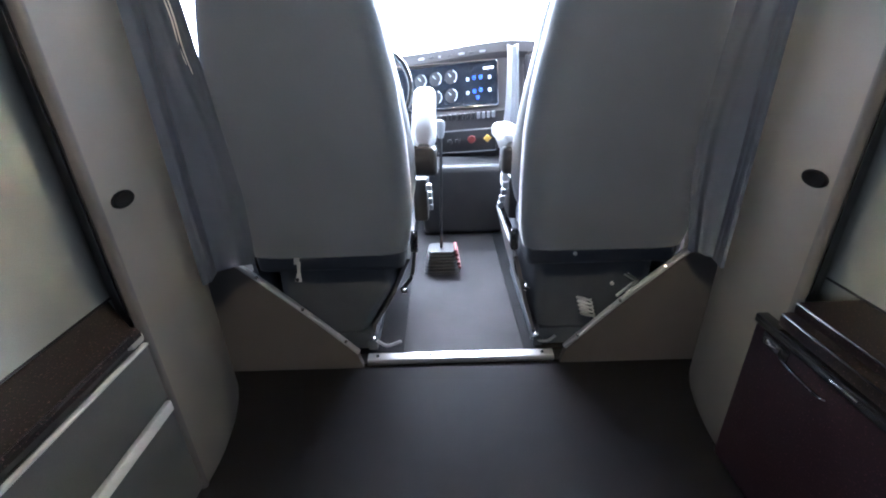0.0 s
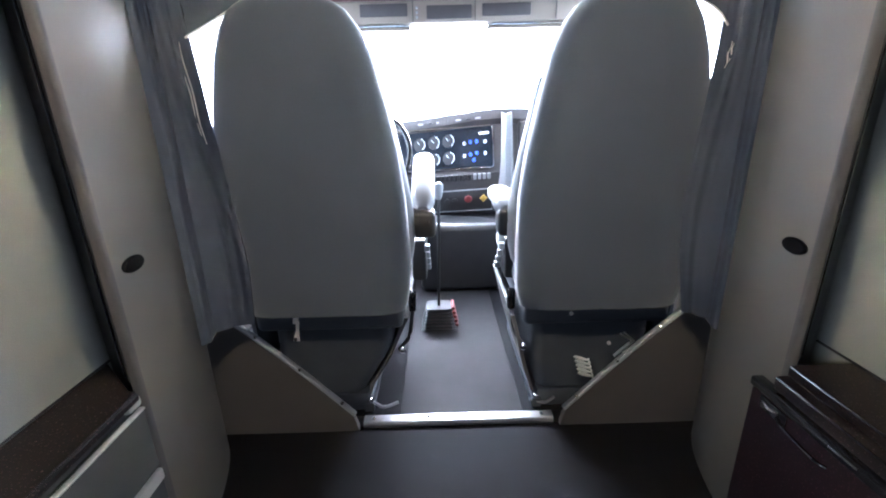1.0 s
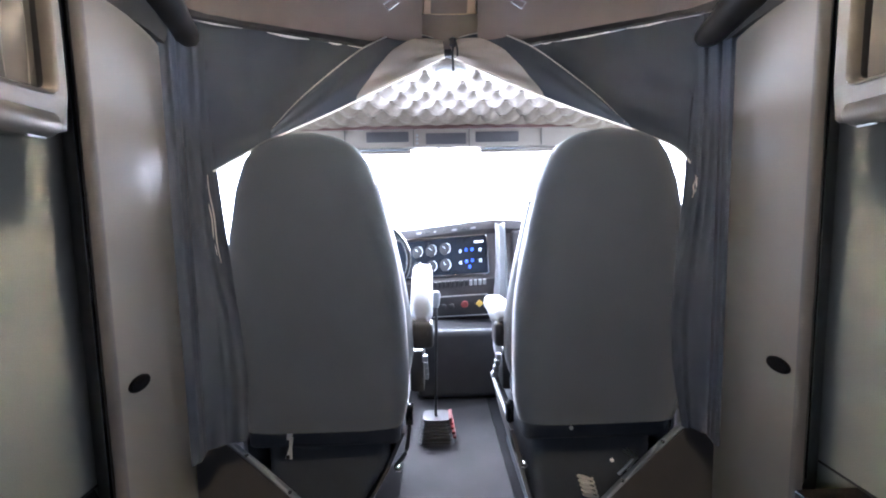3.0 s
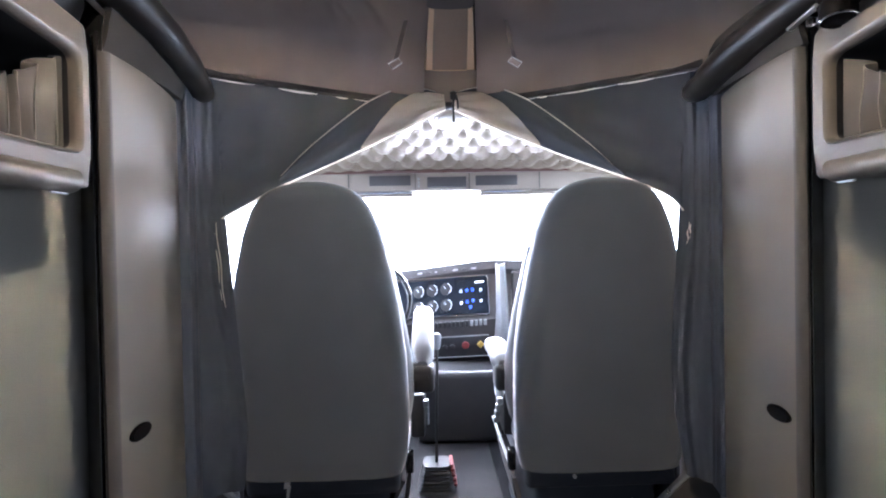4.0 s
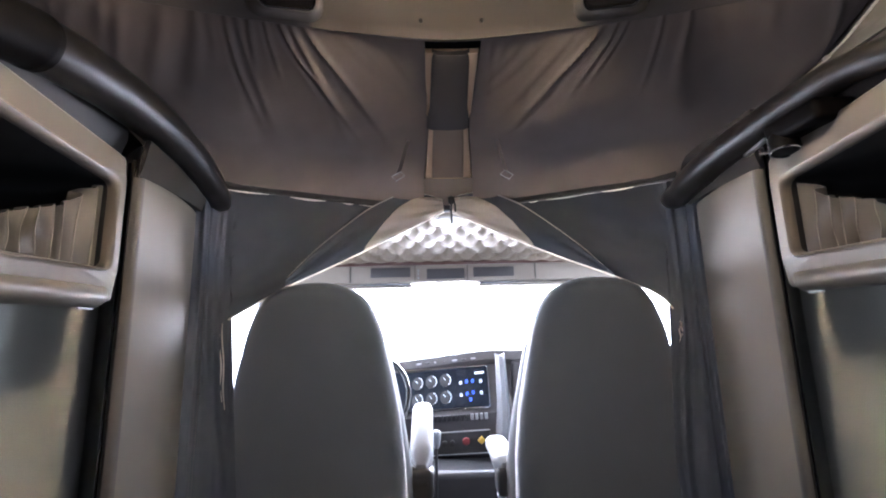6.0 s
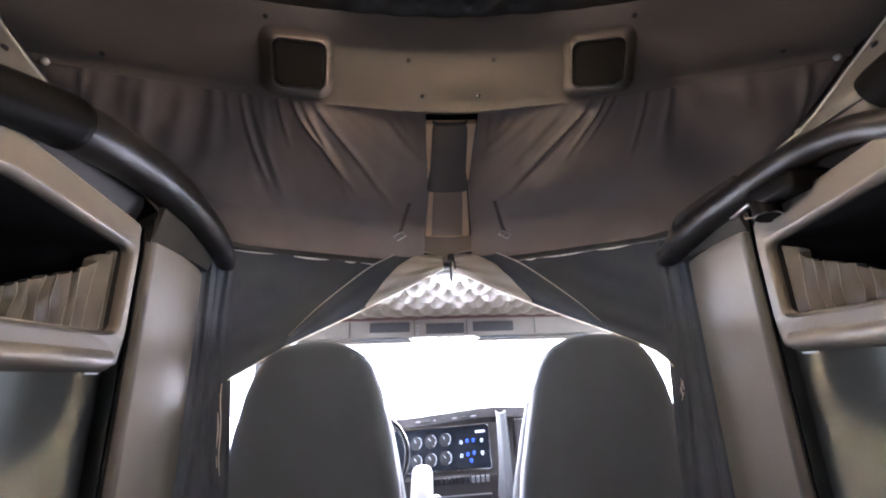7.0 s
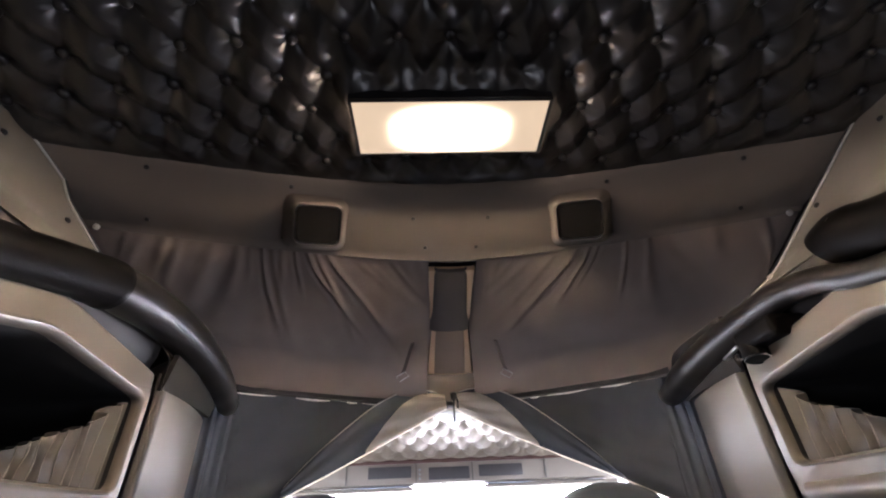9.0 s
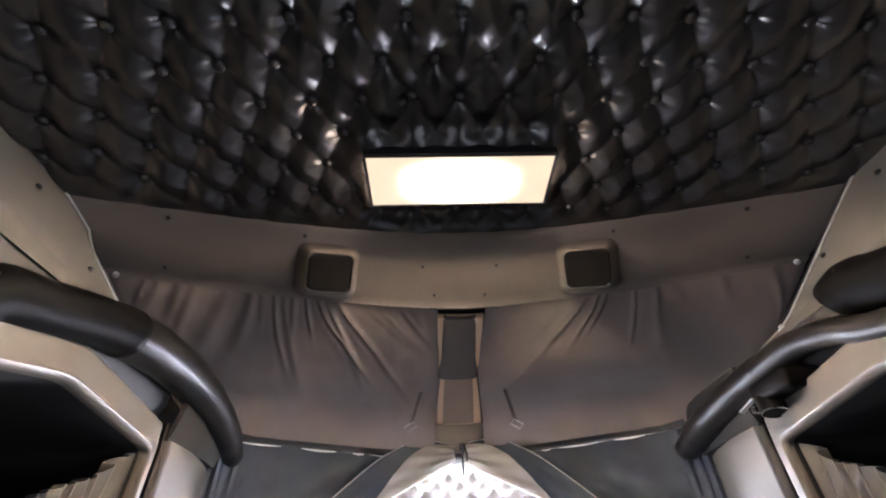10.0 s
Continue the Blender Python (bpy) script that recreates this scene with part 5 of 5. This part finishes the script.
for k in range(5):
    part("boot_rib", box((0.012 - 0.004 * k, 1.43, 0.018 + 0.022 * k), (0.028 - 0.004 * k, 1.52, 0.030 + 0.022 * k), 0.004), M_RED, gl, "red rib")
part("rod", tube(spline([(-0.062, 1.475, 0.10), (-0.058, 1.47, 0.30), (-0.052, 1.45, 0.50), (-0.050, 1.44, 0.655)], 20), 0.007, 10), M_BLACK, gl)
part("knob", lathe((-0.050, 1.44, 0.672), (0, 0.05, 1), [(0.010, -0.045), (0.016, -0.030), (0.019, -0.005), (0.021, 0.012), (0.016, 0.024), (0.006, 0.029), (0.001, 0.030)], 16), M_ARM, gl, "pale worn knob")

# ---------------------------------------------------------------- dashboard
da = thing("dashboard", (0, 2.2, 0.3), "dark dashboard with instrument panel and centre display", "dashboard")
prof = [(2.46, 0.90), (2.30, 0.945), (2.225, 0.950), (2.195, 0.935), (2.185, 0.885), (2.205, 0.855), (2.125, 0.655), (2.105, 0.630), (2.110, 0.560), (2.100, 0.430), (2.13, 0.405), (2.20, 0.12), (2.46, 0.05)]
rows = []
for k in range(41):
    x = -0.96 + 1.92 * k / 40
    lift = 0.010 * math.exp(-((x - 0.22) / 0.22) ** 2) - 0.004 * abs(x)
    back_ = 0.10 * max(0.0, (abs(x - 0.08) - 0.36)) ** 1.2
    rows.append([(x, y + (back_ if y < 2.4 else 0), z + (lift if z > 0.8 else 0)) for y, z in prof])
part("body", surface(rows, closed_v=True, cap=True), M_DASH, da)


def panel_pt(x, v, out=0.0):
    """A point of the sloping instrument panel, v from 0 (foot) to 1 (top)."""
    return Vector((x, 2.125, 0.655)) + Vector((0, 0.080, 0.20)) * v + Vector((0, -0.928, 0.371)) * out


part("instrument_panel", slab([[panel_pt(x, 0.0, 0.004), panel_pt(x, 1.0, 0.004)] for x in (-0.62, -0.2, 0.262)], panel_pt(0, 0, 0.008) - panel_pt(0, 0, 0)), M_SCREEN, da, "dark glass instrument panel")
part("panel_rim", tube([panel_pt(-0.62, 1.0, 0.010), panel_pt(0.255, 1.0, 0.010), panel_pt(0.266, 0.95, 0.010), panel_pt(0.266, 0.05, 0.010), panel_pt(0.255, 0.0, 0.010), panel_pt(-0.62, 0.0, 0.010)], 0.005, 6), M_CHROME, da, "bright panel rim")
for i, (x, v) in enumerate([(-0.155, 0.70), (-0.07, 0.71), (0.015, 0.72), (-0.155, 0.28), (-0.07, 0.29), (0.015, 0.30), (-0.27, 0.5), (-0.45, 0.5)]):
    r = 0.034 if i < 6 else 0.075
    c = panel_pt(x, v, 0.014)
    g = part("gauge", lathe(c, (0, -0.928, 0.371), [(r, -0.004), (r, 0.0), (r * 0.93, 0.001), (0.001, 0.001)], 24), M_BLACK, da, "round dark gauge")
    arcp = [c + Vector((math.cos(t) * r * 0.92, 0, 0)) + Vector((0, 0.371, 0.928)) * (math.sin(t) * r * 0.92) + Vector((0, -0.928, 0.371)) * 0.003 for t in [radians(-60 + 130 * k / 14) for k in range(15)]]
    part("scale_arc", tube(arcp, 0.0014, 5), M_MARK, g, "pale lit scale")
    part("needle", tube([c + Vector((0, -0.002, 0.001)), c + Vector((-0.4 * r, -0.002, 0)) + Vector((0, 0.371, 0.928)) * 0.5 * r], 0.0012, 5), M_MARK, g)
# centre display with lit icons
disp = part("display", slab([[panel_pt(x, 0.06, 0.012), panel_pt(x, 0.94, 0.012)] for x in (0.075, 0.250)], panel_pt(0, 0, 0.004) - panel_pt(0, 0, 0)), M_SCREEN, da, "lit centre display")
for x, v, mat in ((0.105, 0.62, M_MARK), (0.140, 0.64, M_BLUE), (0.175, 0.64, M_BLUE), (0.105, 0.32, M_MARK), (0.140, 0.34, M_BLUE), (0.175, 0.36, M_BLUE), (0.158, 0.20, M_BLUE), (0.222, 0.62, M_MARK), (0.222, 0.34, M_MARK)):
    c = panel_pt(x, v, 0.0165)
    ico = rounded_square(c, Vector((1, 0, 0)), Vector((0, 0.371, 0.928)), (0.0055, 0.0065), 0.002, 3)
    part("icon", tube(ico, 0.0016, 5, closed=True), mat, disp)
part("status_bar", slab([[panel_pt(x, 0.80, 0.0165), panel_pt(x, 0.85, 0.0165)] for x in (0.190, 0.243)], (0, -0.001, 0)), M_MARK, disp)
for k in range(14):
    x = -0.11 + 0.0262 * k
    part("rocker_switch", box((x, 2.096, 0.598), (x + 0.018, 2.112, 0.632), 0.003, seg=1), M_TRIM if k > 9 else M_BLACK, da)
for k in range(7):
    x = -0.16 + 0.055 * k
    part("vent", box((x, 2.180, 0.902), (x + 0.03 if k not in (2, 3) else x + 0.012, 2.192, 0.912), 0.002, seg=1), M_TRIM if k % 2 == 0 else M_BLACK, da)
part("column_trim", slab([[(0.312, 2.16, 0.925), (0.330, 2.135, 0.915), (0.352, 2.135, 0.915), (0.368, 2.165, 0.925)], [(0.312, 2.14, 0.86), (0.330, 2.115, 0.85), (0.352, 2.115, 0.85), (0.370, 2.15, 0.86)], [(0.305, 2.09, 0.68), (0.325, 2.06, 0.66), (0.352, 2.06, 0.66), (0.372, 2.10, 0.68)], [(0.290, 2.08, 0.52), (0.315, 2.045, 0.50), (0.350, 2.045, 0.50), (0.372, 2.09, 0.52)]], (0, 0.03, 0)), M_ARM, da, "silver grey upright dash trim")
part("glove_door", box((0.40, 2.135, 0.55), (0.84, 2.16, 0.88), 0.02, seg=3), M_DASH, da)
low = part("lower_panel", box((-0.07, 2.078, 0.425), (0.255, 2.102, 0.545), 0.006), M_BLACK, da)
part("lower_rim", tube([(-0.07, 2.074, 0.545), (0.255, 2.074, 0.545)], 0.0035, 6), M_TRIM, low)
part("lower_rim", tube([(-0.07, 2.074, 0.425), (0.255, 2.074, 0.425)], 0.0035, 6), M_TRIM, low)
for x, mat, lab in ((0.120, M_RED, "red octagonal air valve knob"), (0.205, M_YELLOW, "yellow diamond air valve knob")):
    k = part("valve_knob", lathe((x, 2.066, 0.497), (0, -1, 0), [(0.008, -0.02), (0.008, 0.0), (0.021, 0.004), (0.023, 0.012), (0.018, 0.017), (0.001, 0.018)], 8 if mat is M_RED else 4), mat, low, lab)
for x in (0.0, 0.045):
    part("dial", lathe((x, 2.076, 0.485), (0, -1, 0), [(0.016, -0.004), (0.016, 0.006), (0.012, 0.009), (0.001, 0.0095)], 14), M_BLACK, low)
part("tunnel_cover", box((-0.16, 1.86, 0.004), (0.30, 2.12, 0.40), 0.04, seg=4), M_BLACK, da, "black engine tunnel cover")

# the middle of the dashboard is turned towards the driver
for ob in da.children_recursive:
    if ob.name.startswith("tunnel_cover"):
        continue
    for vtx in ob.data.vertices:
        k = min(max(vtx.co.x, -0.25), 0.31) - 0.10
        vtx.co.y -= 0.28 * k
        vtx.co.z += 0.10 * k + 0.025 * min(max((vtx.co.z + 0.3 - 0.655) / 0.2, 0.0), 1.0)

# steering wheel
sw = thing("steering_wheel", (-0.42, 1.80, 0.79), "black steering wheel on a raked column", "steering wheel")
ax = Vector((0, -0.86, 0.51)).normalized()
au, av = Vector((1, 0, 0)), Vector((0, 0.51, 0.86))
C = Vector((-0.42, 1.80, 0.79))
part("rim", tube([C + au * 0.235 * math.cos(t) + av * 0.235 * math.sin(t) for t in [2 * math.pi * k / 48 for k in range(48)]], 0.015, 10, closed=True), M_GLOSS, sw)
part("hub", lathe(C - ax * 0.03, ax, [(0.05, -0.05), (0.075, 0.0), (0.07, 0.025), (0.03, 0.035), (0.001, 0.036)], 20), M_BLACK, sw)
for t in (200, 270, 340):
    d = au * math.cos(radians(t)) + av * math.sin(radians(t))
    part("spoke", tube([C - ax * 0.02 + d * 0.05, C - ax * 0.015 + d * 0.14, C + d * 0.23], 0.012, 8, squash=0.5), M_BLACK, sw)
part("column", tube([C - ax * 0.05, C - ax * 0.42], 0.04, 14), M_BLACK, sw)

# ---------------------------------------------------------------- windscreen, header console and visors
single("trim_windscreen_pillar", slab([[(x, 2.46, 0.90), (x * 0.93, 1.93, 1.43)] for x in (-1.0, -0.93)], (0, 0.05, 0)), M_CONSOLE, "beige windscreen pillar", "trim", "structure")
single("trim_windscreen_pillar", slab([[(x, 2.46, 0.90), (x * 0.93, 1.93, 1.43)] for x in (0.93, 1.0)], (0, 0.05, 0)), M_CONSOLE, "beige windscreen pillar", "trim", "structure")
oc = thing("overhead_console", (0.03, 1.93, 1.38), "beige header console with three dark pockets over the windscreen", "console")
part("body", slab([[(x, 1.872, 1.492), (x, 1.862, 1.44), (x, 1.872, 1.385), (x, 1.90, 1.372)] for x in [-0.97 + 0.097 * k for k in range(21)]], (0, 0.06, 0.01)), M_CONSOLE, oc)
part("wood_strip", slab([[(x, 1.842, 1.494), (x, 1.836, 1.484), (x, 1.844, 1.474)] for x in [-0.97 + 0.097 * k for k in range(21)]], (0, 0.02, 0)), M_WOOD, oc, "dark reddish wood strip")
# flat dark plates stand for the shade inside the pockets
for x0, x1, z0, z1 in ((-0.415, -0.150, 1.394, 1.480), (-0.105, 0.150, 1.380, 1.470), (0.155, 0.426, 1.388, 1.474)):
    part("pocket", box((x0 + 0.022, 1.857, z0 + 0.016), (x1 - 0.022, 1.866, z1 - 0.016), 0.004), M_DASH, oc, "flat dark plate for the shade in a pocket")
for x in (-0.5036, -0.147, 0.1437, 0.5235):
    part("seam", box((x - 0.0018, 1.8595, 1.386), (x + 0.0018, 1.8660, 1.486)), M_DASH, oc)
for z in (1.405, 1.425, 1.445):
    part("push_button", lathe((-0.128, 1.858, z), (0, -1, 0), [(0.006, -0.004), (0.006, 0.003), (0.003, 0.005), (0.0005, 0.005)], 8), M_TRIM, oc)
for x in (0.055, 0.115):
    part("clip", lathe((x - 0.07, 1.885, 1.372), (0, 0, -1), [(0.008, -0.01), (0.008, 0.006), (0.004, 0.012), (0.0005, 0.0125)], 10), M_CHROME, oc)
for x0, x1 in ((-0.80, -0.16), (0.20, 0.84)):
    v = thing("sun_visor", ((x0 + x1) / 2, 1.90, 1.365), "pale folded sun visor under the header console", "sun visor", "sun visors")
    part("flap", box((x0, 1.875, 1.352), (x1, 2.02, 1.370), 0.008, seg=3), M_CONSOLE, v)
    part("pivot", tube([(x0 + 0.02, 1.882, 1.374), (x1 - 0.02, 1.882, 1.374)], 0.005, 8), M_CHROME, v)
dl = thing("dome_light", (0.03, 1.30, 1.60), "oval dome light on the tufted headliner", "lamp")
part("base", lathe((0.026, 1.285, 1.598), (0, -0.2, -1), [(0.075, -0.02), (0.075, 0.004), (0.068, 0.012), (0.05, 0.014)], 24), M_CONSOLE, dl)
part("lens", lathe((0.026, 1.282, 1.585), (0, -0.2, -1), [(0.060, -0.004), (0.058, 0.006), (0.035, 0.012), (0.001, 0.014)], 24), M_PALE, dl, "frosted lens")


def glass_pane():
    m = bpy.data.materials.new("clear_glass")
    m.use_nodes = True
    b = m.node_tree.nodes["Principled BSDF"]
    b.inputs["Base Color"].default_value = (0.95, 0.98, 0.97, 1)
    b.inputs["Roughness"].default_value = 0.02
    b.inputs["Transmission Weight"].default_value = 1.0
    b.inputs["IOR"].default_value = 1.45
    return m


M_GLASS = glass_pane()
panes = [("window_1", slab([[(x, 2.50, 0.90), (x * 0.93, 1.97, 1.44)] for x in (-0.96, 0.0, 0.96)], (0, 0.005, 0.005)), "clear windscreen glass"),
         ("window_2", box((-1.013, 1.02, 0.80), (-1.008, 1.96, 1.42)), "clear door window glass"),
         ("window_3", box((1.008, 1.02, 0.80), (1.013, 1.96, 1.42)), "clear door window glass")]
# two sleeper windows, unseen and assumed as the source of the fill
panes += [("window_4", box((-1.078, -1.01, 0.74), (-1.073, -0.50, 1.16)), "clear glass of an assumed, unseen sleeper window"),
          ("window_5", box((1.073, -1.01, 0.74), (1.078, -0.50, 1.16)), "clear glass of an assumed, unseen sleeper window")]
for nm, bm, lab in panes:
    single(nm, bm, M_GLASS, lab, "window", "structure", smooth=False).visible_shadow = False

# bright haze outside the glass
M_HAZE = glow("white_daylight_haze", (1.0, 0.975, 0.93), 1.3)
rows = []
for k in range(25):
    a = radians(-15 + 210 * k / 24)
    rows.append([(14 * math.cos(a), 2 + 14 * math.sin(a), z) for z in (-1.2, 2.0, 5.0, 9.0)])
single("backdrop", surface(rows), M_HAZE, "bright white hazy daylight beyond the truck", "sky", "structure")
